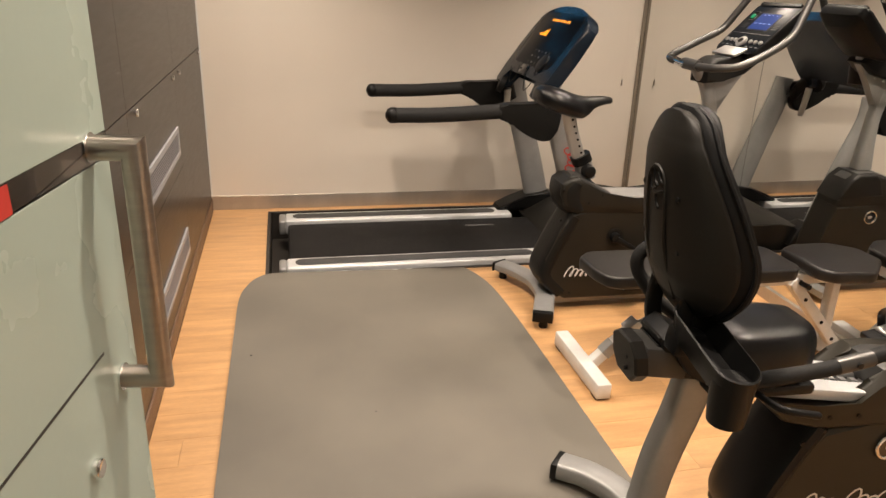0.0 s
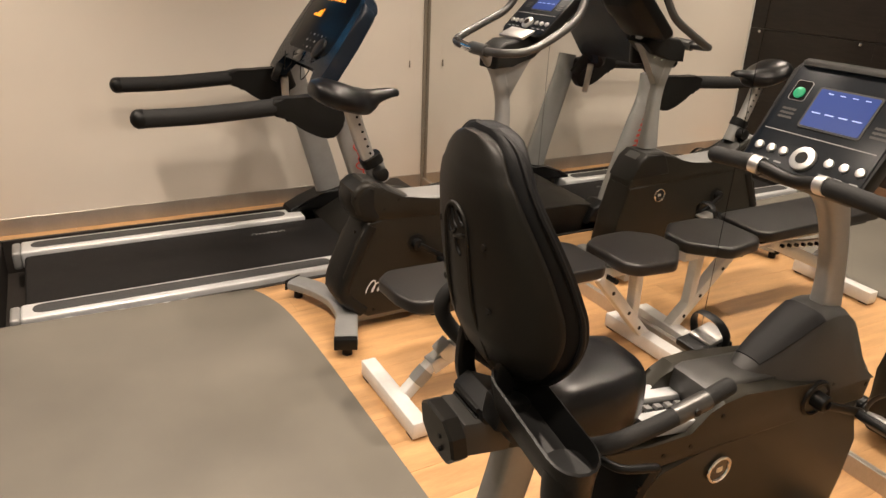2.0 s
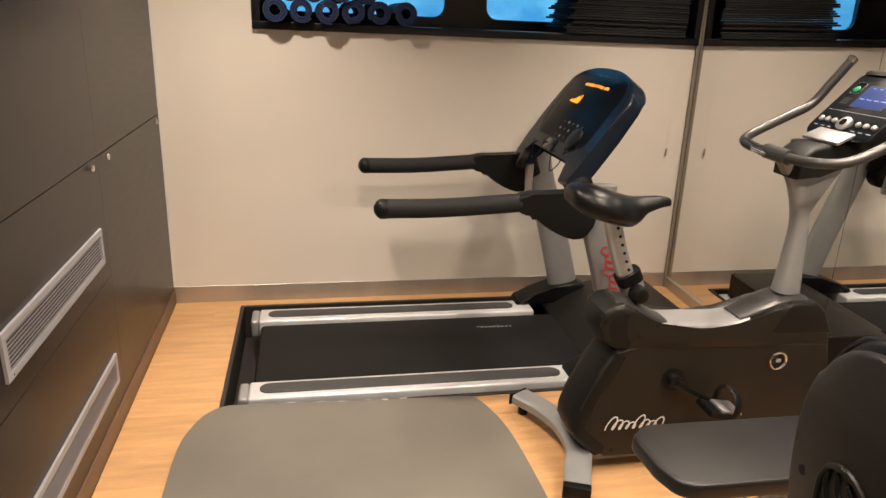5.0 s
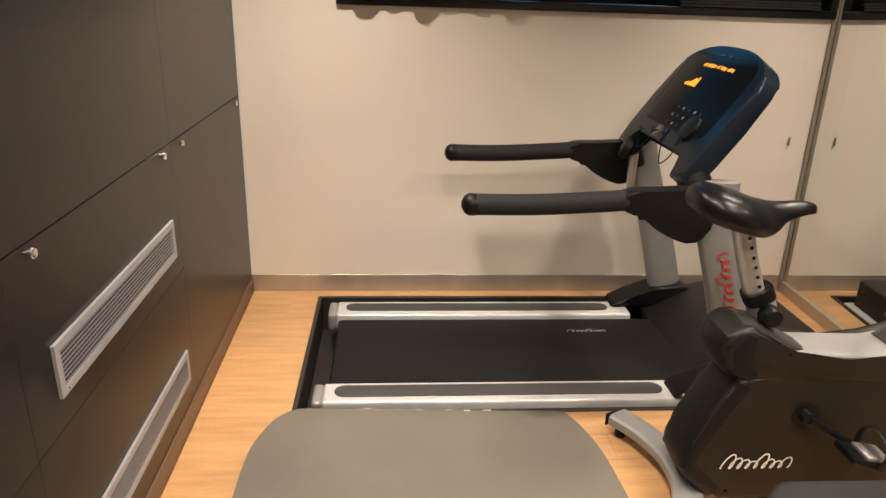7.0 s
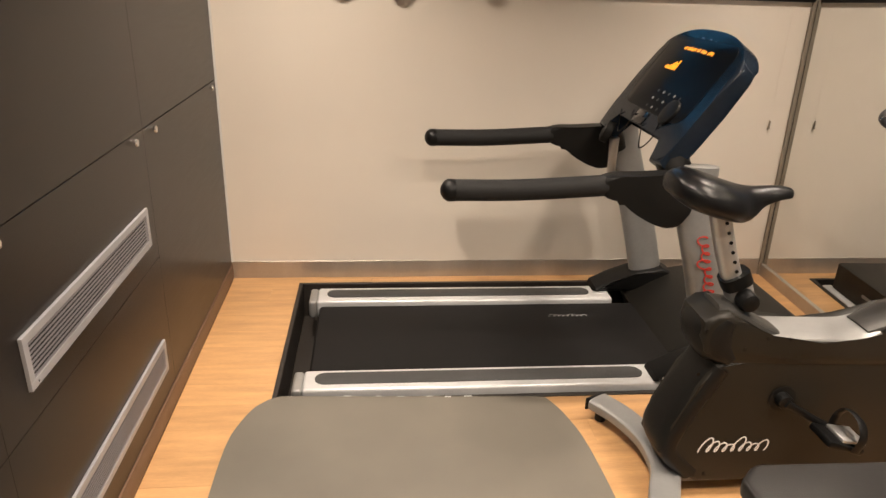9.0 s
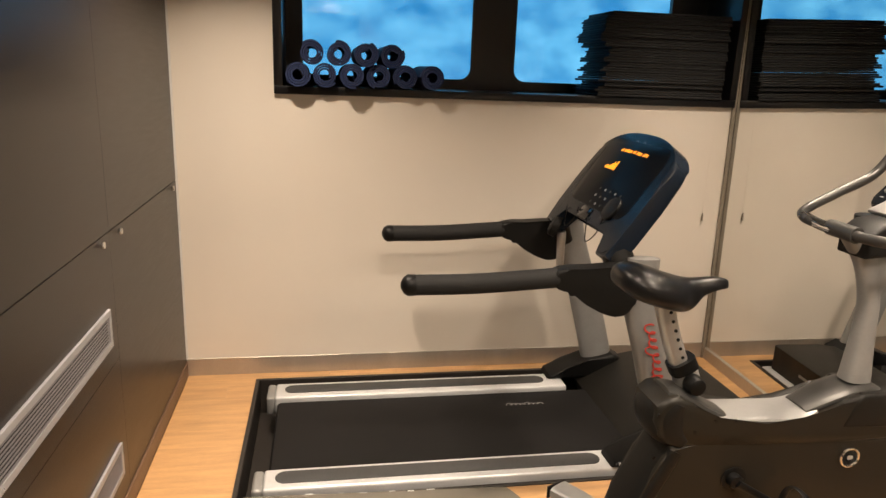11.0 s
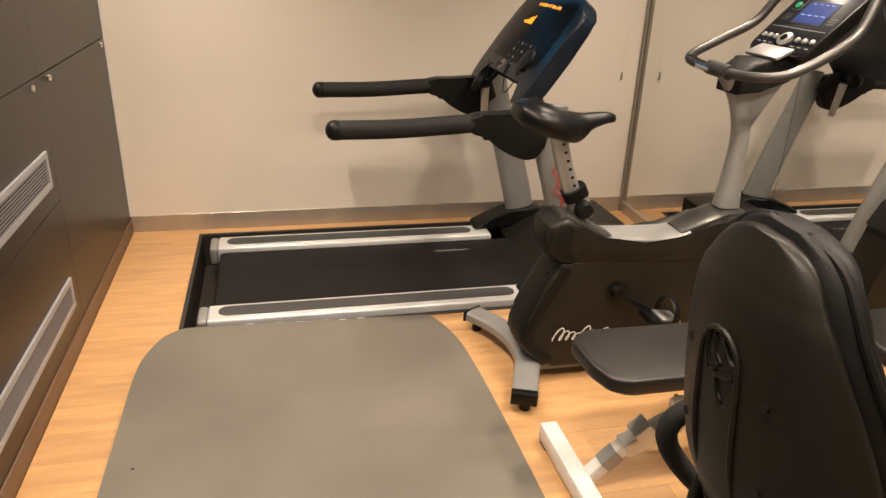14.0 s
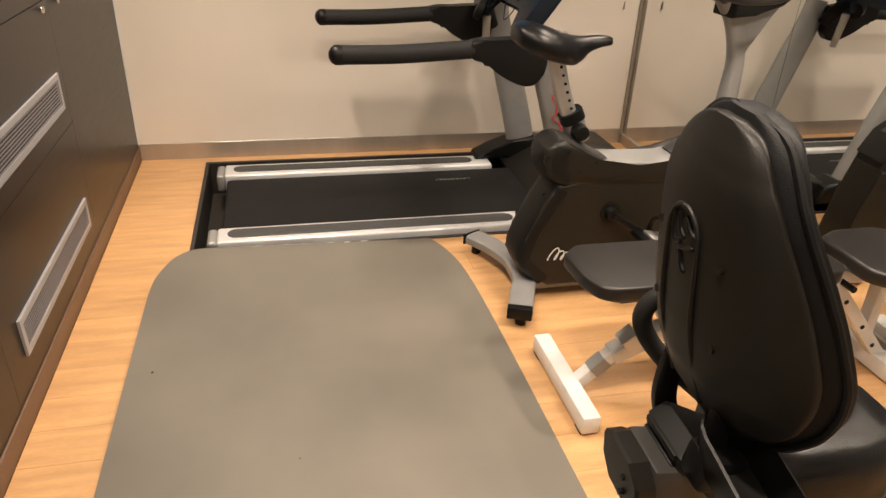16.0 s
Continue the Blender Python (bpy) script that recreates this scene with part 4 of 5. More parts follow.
    m = basis((2.445, -1.555, 1.248), (0, -1, 0), (0.19, 0, 0.185))
    small_console(b, m, 0.295, 0.29, 0.045, 0.035)
    part("reading_rack", boxc(m @ pose(0, -0.15, 0.01, -20, 0, 0), 0.16, 0.07, 0.012, 0.004), M_ALU, b)
    # feet
    f = [(1.49, -1.215, 0.058), (1.545, -1.31, 0.062), (1.582, -1.42, 0.066), (1.592, -1.5, 0.067), (1.582, -1.6, 0.066), (1.545, -1.69, 0.062), (1.505, -1.79, 0.058)]
    part("rear_foot", sweep(f, 0.045, 0.022, up=(0, 0, 1), power=4, sides=16), M_SILVER, b, "bowed silver grey foot bar")
    for x, y, dx, thick in ((1.487, -1.212, -0.004, 0.008), (1.503, -1.795, -0.002, 0.03)):
        part("foot_cap", boxc(pose(x + dx, y, 0.06, 0, 0, 27 if y > -1.5 else -22), 0.088, thick, 0.046, 0.003), M_BLACK, b)
        part("foot_caster", cyl((x + 0.012, y + (0.02 if y < -1.5 else -0.03), 0.0), (x + 0.012, y + (0.02 if y < -1.5 else -0.03), 0.045), 0.02, 0.018, bevel=0.004), M_BLACK, b)
    part("front_foot", sweep([(2.45, -1.36, 0.04), (2.47, -1.56, 0.045), (2.45, -1.74, 0.04)], 0.03, 0.022, up=(0, 0, 1), power=4), M_SILVER, b)
    part("base_beam", box(1.62, 2.5, -1.59, -1.54, 0.015, 0.06, 0.006), M_SILVER, b)


build_upright_bike()


def build_cable():
    c = thing("power_cable", (2.6, -1.0, 0.0), "thin black power cable from the wall socket on the floor", "cable")
    pts = [MIRROR @ Vector((-0.03, -0.695, 0.045)), (2.69, -0.73, 0.03), (2.66, -0.85, 0.005), (2.62, -1.1, 0.005), (2.6, -1.25, 0.005), (2.56, -1.36, 0.005), (2.49, -1.5, 0.03)]
    part("cord", sweep(pts, 0.004, sides=8, n=6, up=(0, 0, 1)), M_BLACK, c)
    part("plug", cyl(MIRROR @ Vector((-0.029, -0.695, 0.045)), MIRROR @ Vector((-0.06, -0.695, 0.045)), 0.014, 0.009), M_BLACK, c)


build_cable()


# ---- weight bench ----
def build_bench():
    b = thing("weight_bench", (2.0, -2.18, 0.0), "adjustable weight bench with dark vinyl pads and white frame", "bench")

    def pad(o, r, z0, z1, name):
        def grow(k):
            P = [Vector((x, y, 0)) for x, y in o]
            n_ = len(P)
            out = []
            for i in range(n_):
                p, a_, c_ = P[i], P[i - 1], P[(i + 1) % n_]
                d1, d2 = (a_ - p).normalized(), (c_ - p).normalized()
                s0, s1 = p + d1 * r, p + d2 * r
                for j in range(6):
                    t_ = j / 5
                    out.append(s0 * (1 - t_) ** 2 + p * 2 * t_ * (1 - t_) + s1 * t_ ** 2)
            mid = sum(out, Vector()) / len(out)
            return [q - (q - mid).normalized() * k for q in out]
        prof = ((0.008, 0.0), (0.002, 0.08), (0.0, 0.25), (0.0, 0.7), (0.0015, 0.84), (0.005, 0.94), (0.011, 0.99), (0.02, 1.0))
        part(name, loft([[Vector((q.x, q.y, z0 + (z1 - z0) * f)) for q in grow(k)] for k, f in prof]), M_PAD, b, "dark grey vinyl pad", sharp=1.0)

    pad([(1.5, -2.075), (1.55, -2.03), (2.27, -2.045), (2.3, -2.08), (2.3, -2.265), (2.26, -2.303), (1.565, -2.291), (1.525, -2.266), (1.504, -2.2)], 0.018, 0.408, 0.452, "back_pad")
    pad([(2.34, -2.1), (2.42, -2.06), (2.58, -2.06), (2.668, -2.14), (2.668, -2.26), (2.54, -2.375), (2.38, -2.355), (2.34, -2.31)], 0.025, 0.41, 0.457, "seat_pad")
    part("rear_foot", box(1.503, 1.558, -2.35, -1.935, 0.006, 0.066, 0.006), M_WHITE, b, "white square tube foot")
    part("front_foot", box(2.585, 2.645, -2.39, -2.02, 0.006, 0.066, 0.006), M_WHITE, b, "white square tube foot")
    for x, y in ((1.53, -1.97), (1.53, -2.32), (2.615, -2.05), (2.615, -2.36)):
        part("rubber_foot", box(x - 0.025, x + 0.025, y - 0.02, y + 0.02, 0.0, 0.007), M_BLACK, b)

    def beam(name, p, q, w, h, m=M_WHITE):
        part(name, sweep([p, q], w, h, n=1, smooth=False, power=8, sides=16, up=(0, 1, 0)), m, b)

    beam("rear_strut", (1.55, -2.17, 0.04), (1.7, -2.17, 0.185), 0.02, 0.02)
    part("strut_sleeve", sweep([(1.6, -2.17, 0.088), (1.64, -2.17, 0.127)], 0.023, 0.023, n=1, smooth=False, power=8, sides=16), M_SILVER, b)
    beam("rear_strut_outer", (1.655, -2.17, 0.14), (2.1, -2.17, 0.345), 0.027, 0.027, M_RAIL)
    part("lock_plate", boxc(pose(1.71, -2.17, 0.19, 0, -40, 0), 0.055, 0.058, 0.055, 0.004), M_RAIL, b)
    beam("main_beam", (1.75, -2.18, 0.365), (2.62, -2.2, 0.375), 0.024, 0.024)
    beam("pad_rail", (1.6, -2.12, 0.395), (2.25, -2.12, 0.395), 0.01, 0.012, M_BLACK)
    beam("pad_rail", (1.6, -2.25, 0.395), (2.25, -2.25, 0.395), 0.01, 0.012, M_BLACK)
    beam("front_leg", (2.33, -2.2, 0.365), (2.62, -2.2, 0.05), 0.022, 0.024)
    beam("front_brace", (2.53, -2.2, 0.37), (2.54, -2.2, 0.15), 0.018, 0.022)
    part("adjuster_rack", boxc(pose(1.93, -2.2, 0.315, 0, -6, 0), 0.34, 0.02, 0.03, 0.003), M_WHITE, b)
    for i in range(7):
        part("rack_peg", cyl((1.79 + i * 0.045, -2.225, 0.3 + i * 0.005), (1.79 + i * 0.045, -2.175, 0.3 + i * 0.005), 0.008, sides=10), M_BLACK, b)
    part("hinge_pin", cyl((2.36, -2.27, 0.36), (2.36, -2.13, 0.36), 0.01), M_BLACK, b)
    for x, z in ((2.4, 0.285), (2.5, 0.18), (2.57, 0.1)):
        part("bolt", cyl((x, -2.226, z), (x, -2.22, z), 0.008, sides=10), M_BLACK, b)


build_bench()


# ---- recumbent bike ----
def build_recumbent():
    b = thing("recumbent_bike", (1.9, -3.0, 0.0), "charcoal recumbent exercise bike with a tall black seat back", "exercise bike")
    yc = -3.0
    # seat back: moulded shell behind, padding with piping in front
    rows = [(0.692, 0.045), (0.705, 0.085), (0.735, 0.132), (0.78, 0.168), (0.82, 0.184), (0.86, 0.19), (0.90, 0.187), (0.97, 0.17), (1.04, 0.142), (1.10, 0.109), (1.132, 0.085), (1.149, 0.06), (1.157, 0.03)]
    rows = [(p.x, p.y) for p in curve_pts([(a, c, 0) for a, c in rows], 4)]
    spine = [(0.68, 1.335), (0.71, 1.312), (0.75, 1.287), (0.80, 1.264), (0.864, 1.248), (0.92, 1.239), (0.98, 1.232), (1.05, 1.227), (1.085, 1.229), (1.12, 1.236), (1.15, 1.246), (1.18, 1.258)]

    def back_x(u, z):
        """The shell's rear face: nearly flat down the middle, wrapping forward at the sides."""
        for (za, xa), (zb, xb) in zip(spine, spine[1:]):
            if za <= z <= zb:
                x = xa + (xb - xa) * (z - za) / (zb - za)
                break
        else:
            x = spine[-1][1] if z > 1 else spine[0][1]
        return x - 0.006 + 2.0 * u ** 2 + 12 * u ** 4

    def back(off, thick, grow):
        rings = []
        for z, hw in rows:
            hw += grow
            edge = min(1.0, 0.35 + (z - 0.69) / 0.05, 0.35 + (1.168 - z) / 0.04)
            zz = z + grow * (0.9 if z > 1.1 else -0.9 if z < 0.74 else 0.0)
            us = [hw * math.sin(math.pi * (k / 14 - 0.5)) for k in range(15)]
            rear = [Vector((back_x(u, z) + off + 0.3 * thick * max(0.0, abs(u) / hw - 0.86) / 0.14, yc + u, zz)) for u in us]
            front = [Vector((back_x(u, z) + off + thick * (0.45 + 0.55 * edge * (1 - (u / hw) ** 6)), yc + u * 0.995, zz)) for u in us]
            rings.append(rear + front[::-1])
        return loft(rings)

    sb = part("back_shell", back(0.0, 0.03, -0.006), M_SHELL, b, "hard grey-black shell of the seat back", sharp=1.0)
    part("back_cushion", back(0.021, 0.046, 0.004), M_FABRIC, b, "black padded back cushion", sharp=1.0)
    for off, rr in ((0.03, 0.0055),):
        rim = [Vector((back_x(hw + 0.003, z) + off, yc - hw - 0.004, z)) for z, hw in rows] + [Vector((back_x(hw + 0.003, z) + off, yc + hw + 0.004, z)) for z, hw in reversed(rows)]
        part("cushion_piping", sweep(rim, rr, n=1, smooth=False, sides=8), M_FABRIC, b)

    def on_shell(u, z, lift=0.0):
        return Vector((back_x(u, z) - lift, yc + u, z))

    # raised tongue, mark and screws on the shell
    tong = [on_shell(u, z, 0.001) for u, z in ((0.040, 0.74), (0.040, 0.86), (0.038, 0.98), (0.03, 1.015), (0.016, 1.03), (0.0, 1.035), (-0.016, 1.03), (-0.03, 1.015), (-0.038, 0.98), (-0.040, 0.86), (-0.040, 0.74))]
    part("shell_rib", sweep(tong, 0.0035, sides=8, n=5), M_SHELL, sb)
    for stroke in (((0.024, 1.022), (0.026, 1.0), (0.016, 0.978), (0.002, 0.985)), ((0.01, 1.022), (0.006, 1.002), (-0.004, 0.992)), ((-0.006, 1.02), (-0.018, 1.004), (-0.028, 1.002)), ((0.004, 0.975), (-0.01, 0.978), (-0.026, 0.985)), ((0.0, 0.972), (-0.004, 0.955), (-0.012, 0.945))):
        part("shell_mark", sweep([on_shell(u, z, -0.001) for u, z in stroke], 0.0042, n=4, sides=8, round_ends=0.003), M_BLACK, sb)
    for u, z in ((-0.075, 0.981), (-0.077, 0.864), (0.075, 0.981), (0.077, 0.864)):
        p = on_shell(u, z)
        part("screw_recess", cyl(p + Vector((-0.0015, 0, 0)), p + Vector((0.006, 0, 0)), 0.0062, sides=12), M_BLACK, sb)
    # seat base
    secs = [(1.39, 0.095), (1.41, 0.11), (1.47, 0.115), (1.55, 0.114), (1.605, 0.105), (1.645, 0.085), (1.668, 0.048)]
    rings = []
    for x, hw in secs:
        d = 0.08 if 1.4 < x < 1.65 else 0.058
        r_ = []
        for j in range(24):
            a = 2 * math.pi * j / 24
            c, s = math.cos(a), math.sin(a)
            yy = hw * math.copysign(abs(c) ** 0.55, c)
            r_.append(Vector((x, yc + yy, 0.587 + d * math.copysign(abs(s) ** 0.62, s) + 0.012 * (yy / 0.16) ** 2 * (s > 0))))
        rings.append(r_)
    part("seat_cushion", loft(rings), M_LEATHER, b, "glossy black vinyl seat cushion", sharp=1.2)
    part("seat_pan", box(1.40, 1.66, yc - 0.1, yc + 0.1, 0.50, 0.53, 0.01), M_BLACK, b)
    # bracket between seat and back
    for u in (0.07, -0.07):
        part("back_support", sweep([(1.325, yc + u, 0.80), (1.305, yc + u, 0.72), (1.31, yc + u, 0.64), (1.36, yc + u, 0.57), (1.46, yc + u, 0.53)], 0.02, 0.01, power=4, n=5), M_BLACK, b)
    part("seat_carriage", prism([(1.275, 0.58), (1.272, 0.645), (1.30, 0.665), (1.42, 0.6), (1.6, 0.53), (1.6, 0.50), (1.33, 0.54)], yc - 0.06, yc + 0.055, 0.008, 2), M_BLACK, b)
    for i in range(3):
        part("carriage_rib", box(1.266, 1.3, yc - 0.048, yc + 0.045, 0.594 + i * 0.02, 0.606 + i * 0.02, 0.003), M_CHAR, b)
    octagon = ((-0.062, 0.022), (-0.036, 0.052), (0.03, 0.052), (0.062, 0.03), (0.066, -0.02), (0.04, -0.056), (-0.032, -0.056), (-0.064, -0.022))
    cap = [[Vector((x - dz * 0.14, -3.012 + dy * f, 0.588 + dz * f)) for dy, dz in octagon] for x, f in ((1.204, 0.93), (1.209, 1.0), (1.236, 1.0))]
    part("rear_cap", loft(cap), M_SHELL, b, "charcoal eight-sided end cap of the seat rail", sharp=0.4)
    part("cap_sleeve", boxc(pose(1.29, -3.008, 0.582, 0, 8, 0), 0.12, 0.105, 0.075, 0.008), M_CHARLT, b)
    for dz in (0.0, -0.03):
        part("cap_screw", cyl((1.2, -3.03, 0.592 + dz), (1.21, -3.03, 0.592 + dz), 0.005, sides=10), M_BLACK, b)

    # bottle tray: a sloping trough with a round cup under its outer end
    def stadium(ya, yb, hw, z, slope, n=9):
        out = [Vector((1.316 + hw * math.cos(math.pi * k / (n - 1)), ya - hw + hw * math.sin(math.pi * k / (n - 1)), z)) for k in range(n)]
        out += [Vector((1.316 - hw * math.cos(math.pi * k / (n - 1)), yb + hw - hw * math.sin(math.pi * k / (n - 1)), z)) for k in range(n)]
        return [p + Vector((0, 0, (p.y + 3.19) * slope)) for p in out]

    lev = ((-3.07, -3.295, 0.03, 0.642, 0.16), (-3.06, -3.303, 0.037, 0.648, 0.17), (-3.05, -3.308, 0.044, 0.695, 0.2), (-3.048, -3.31, 0.047, 0.708, 0.2), (-3.052, -3.306, 0.043, 0.71, 0.2), (-3.056, -3.302, 0.039, 0.695, 0.2), (-3.066, -3.297, 0.033, 0.655, 0.17), (-3.08, -3.28, 0.02, 0.652, 0.16))
    part("bottle_tray", loft([stadium(*q) for q in lev]), M_BLACK, b, "black plastic bottle tray", sharp=0.8)
    part("cup_holder", loft([[Vector((1.316 + r_ * math.cos(2 * math.pi * k / 24), -3.262 + r_ * math.sin(2 * math.pi * k / 24), z)) for k in range(24)] for r_, z in ((0.03, 0.566), (0.037, 0.57), (0.041, 0.61), (0.043, 0.665))]), M_BLACK, b, "black plastic cup under the tray", sharp=0.8)
    part("holder_arm", boxc(pose(1.31, -3.08, 0.655, 0, 8, 0), 0.07, 0.06, 0.06, 0.01), M_BLACK, b)
    # side grips
    for s in (-1, 1):
        yg = yc + (-0.215 if s < 0 else 0.15)
        pts = [(1.44, yc + s * 0.1, 0.56), (1.43, yc + s * 0.17, 0.60), (1.45, yg, 0.635), (1.53, yg + s * 0.003, 0.645), (1.62, yg, 0.658), (1.72, yg, 0.685)]
        if s > 0:
            pts = [(1.47, yc + 0.1, 0.56), (1.42, yc + 0.15, 0.595), (1.365, yc + 0.178, 0.64), (1.318, yc + 0.185, 0.7), (1.306, yc + 0.185, 0.745), (1.328, yc + 0.18, 0.778), (1.37, yc + 0.17, 0.785)]
        part("side_grip", sweep(pts, 0.017, n=5, round_ends=0.01), M_FOAM, b, "black bent side handle")
        if s > 0:
            continue
        part("pulse_sensor", sweep([(1.585, yg, 0.652), (1.665, yg, 0.668)], 0.0185, n=1, smooth=False), M_TUBE, b, "grey pulse sensor")
        part("sensor_dot", cyl((1.625, yg - 0.021, 0.662), (1.625, yg - 0.015, 0.662), 0.007, sides=12), M_BLACK, b)
    part("seat_lever", sweep([(1.5, -3.1, 0.52), (1.52, -3.17, 0.52), (1.6, -3.19, 0.51)], 0.009, n=4, round_ends=0.008), M_BLACK, b)
    # legs and rail
    part("rear_leg", sweep([(1.41, yc, 0.54), (1.388, yc, 0.42), (1.348, yc, 0.25), (1.325, yc, 0.05)], [0.046, 0.045, 0.043, 0.041], 0.032, power=5, sides=16), M_SILVER, b, "curved silver grey rear leg")
    st = [(1.20, -2.735, 0.05), (1.27, -2.80, 0.058), (1.325, -2.89, 0.062), (1.345, -3.0, 0.063), (1.325, -3.11, 0.062), (1.27, -3.2, 0.058), (1.2, -3.265, 0.05)]
    part("rear_foot", sweep(st, 0.04, 0.027, up=(0, 0, 1), power=5, sides=16), M_SILVER, b, "bowed silver grey foot bar")
    for p, rz in ((st[0], -40), (st[-1], 40)):
        part("foot_cap", boxc(pose(p[0] - 0.006, p[1], p[2], 0, 0, rz), 0.02, 0.078, 0.055, 0.005), M_BLACK, b)
        part("foot_pad", cyl((p[0] + 0.03, p[1] + (-0.02 if p[1] > yc else 0.02), 0.0005), (p[0] + 0.03, p[1] + (-0.02 if p[1] > yc else 0.02), 0.035), 0.016), M_BLACK, b)
    part("base_beam", sweep([(1.36, yc, 0.045), (1.75, yc, 0.045)], 0.028, 0.04, n=1, smooth=False, power=6, sides=16), M_SILVER, b, "silver grey base beam")
    tilt = math.degrees(math.atan(0.14))
    for u in (-0.05, 0.05):
        part("slide_rail", boxc(pose(1.73, yc + u, 0.505 - 0.027, 0, tilt, 0), 0.62, 0.054, 0.03, 0.004), M_RAIL, b, "aluminium seat slide rail")
    part("rail_channel", boxc(pose(1.73, yc, 0.469, 0, tilt, 0), 0.61, 0.044, 0.02), M_BLACK, b)
    for i in range(9):
        x = 1.72 + i * 0.033
        part("rail_notch", boxc(pose(x, yc, 0.496 - (x - 1.64) * 0.14, 0, tilt, 0), 0.018, 0.016, 0.008), M_ALU, b)
    part("rail_stay", boxc(pose(1.70, yc, 0.452, 0, tilt, 0), 0.5, 0.06, 0.03, 0.004), M_SILVER, b)
    # covers
    y0, y1 = -3.1, -2.9
    low = [(1.615, 0.02), (1.57, 0.06), (1.592, 0.16), (1.645, 0.29), (1.71, 0.405), (1.95, 0.42), (2.2, 0.42), (2.425, 0.4), (2.455, 0.25), (2.47, 0.12), (2.45, 0.03)]
    part("lower_shroud", prism(low, y0 + 0.002, y1 - 0.002, 0.03, 4), M_COVER, b, "matt grey-brown lower cover")
    part("rear_bumper", sweep([(1.618, yc, 0.05), (1.595, yc, 0.1), (1.618, yc, 0.2), (1.675, yc, 0.33), (1.712, yc, 0.4)], 0.03, 0.105, power=3, sides=16), M_BLACK, b)
    up = [(1.71, 0.395), (1.60, 0.425), (1.53, 0.485), (1.535, 0.50), (1.60, 0.47), (1.68, 0.455), (1.8, 0.455), (1.85, 0.5), (1.875, 0.535), (1.95, 0.53), (2.1, 0.51), (2.42, 0.47), (2.44, 0.452), (2.43, 0.385), (2.2, 0.4)]
    part("side_cover", prism(up, y0, y0 + 0.045, 0.012, 3), M_COVER, b, "charcoal side cover")
    part("side_cover", prism(up, y1 - 0.045, y1, 0.012, 3), M_COVER, b, "charcoal side cover")
    part("deck_cover", prism([(1.87, 0.48), (1.875, 0.53), (1.9, 0.54), (2.1, 0.52), (2.42, 0.475), (2.42, 0.42), (1.9, 0.42)], y0 + 0.04, y1 - 0.04, 0.01, 2), M_CHARLT, b, "grey top deck")
    for x in (1.72, 1.8):
        part("slot_screw", cyl((x, y0 - 0.002, 0.432), (x, y0 + 0.003, 0.432), 0.006, sides=10), M_BLACK, b)
    # rounded front hump with the post
    hs = [(2.03, 0.03, 0.526), (2.06, 0.048, 0.546), (2.115, 0.064, 0.58), (2.185, 0.075, 0.622), (2.235, 0.08, 0.648), (2.275, 0.08, 0.656), (2.32, 0.08, 0.65), (2.36, 0.08, 0.62), (2.4, 0.08, 0.55), (2.43, 0.082, 0.46)]
    rings = []
    for x, hw, zt in hs:
        h = zt - 0.46
        half = [(1.0, 0.0), (0.97, 0.3), (0.9, 0.6), (0.78, 0.84), (0.66, 0.95), (0.5, 1.0), (0.25, 1.015), (0.0, 1.02)]
        side = [(u * hw * (1.3 if v < 0.1 else 1.22 if v < 0.5 else 1.1), v) for u, v in half]
        rings.append([Vector((x, yc + u, 0.46 + v * h)) for u, v in side] + [Vector((x, yc - u, 0.46 + v * h)) for u, v in reversed(side[:-1])])
    part("front_hump", loft(rings), M_CHARLT, b, "grey front cover", sharp=0.5)
    bmx = loft([[v + Vector((-0.001, 0, 0.003)) for v in r_[4:-4]] + [v - Vector((0, 0, 0.008)) for v in reversed(r_[4:-4])] for r_ in rings[1:5]])
    part("hump_panel", bmx, M_FABRIC, b, "black hump panel", sharp=0.9)
    for x, z in ((2.27, 0.475), (1.885, 0.49), (2.415, 0.44), (1.665, 0.36), (1.72, 0.05)):
        part("screw", cyl((x, y0 - 0.002, z), (x, y0 + 0.004, z), 0.006, sides=10), M_BLACK, b)
    badge(b, 1.912, y0 - 0.0005, 0.332, 0.036)
    part("side_mark", script_mark((1.7, y0 - 0.0003, 0.14), (1, 0, 0.02), (0, 0, 1), 0.26, 0.06), M_PRINT, b, "white maker's mark on the cover")
    # cranks
    part("crank_hub", cyl((2.212, y0 - 0.035, 0.45), (2.212, y1 + 0.035, 0.45), 0.022, bevel=0.004), M_BLACK, b)
    part("hub_ring", ring(basis((2.212, y0 - 0.001, 0.45), (1, 0, 0), (0, 0, 1)), 0.045, 0.006), M_BLACK, b)
    part("crank", sweep([(2.212, y0 - 0.035, 0.45), (2.31, y0 - 0.045, 0.415), (2.35, y0 - 0.045, 0.4)], 0.011, 0.007, n=3, power=3), M_BLACK, b)
    part("crank", sweep([(2.212, y1 + 0.035, 0.45), (2.15, y1 + 0.036, 0.475), (2.115, y1 + 0.036, 0.482)], 0.011, 0.007, n=3, power=3), M_BLACK, b)
    pedal(b, (2.362, y0 - 0.09, 0.38), -1, 35)
    pedal(b, (2.112, y1 + 0.075, 0.478), 1, -8)
    # post, console, front handles
    part("post", sweep([(2.31, yc, 0.6), (2.296, yc, 0.718), (2.264, yc, 0.838), (2.212, yc, 0.94), (2.142, yc, 1.008)], [0.043, 0.035, 0.033, 0.037, 0.041], [0.031, 0.026, 0.025, 0.028, 0.035], power=3.4, sides=18), M_SILVER, b, "silver grey console post")
    m = basis((2.122, -3.003, 1.113), (0, -1, 0), (0.15, 0, 0.235))
    small_console(b, m, 0.32, 0.292, 0.052, 0.03)
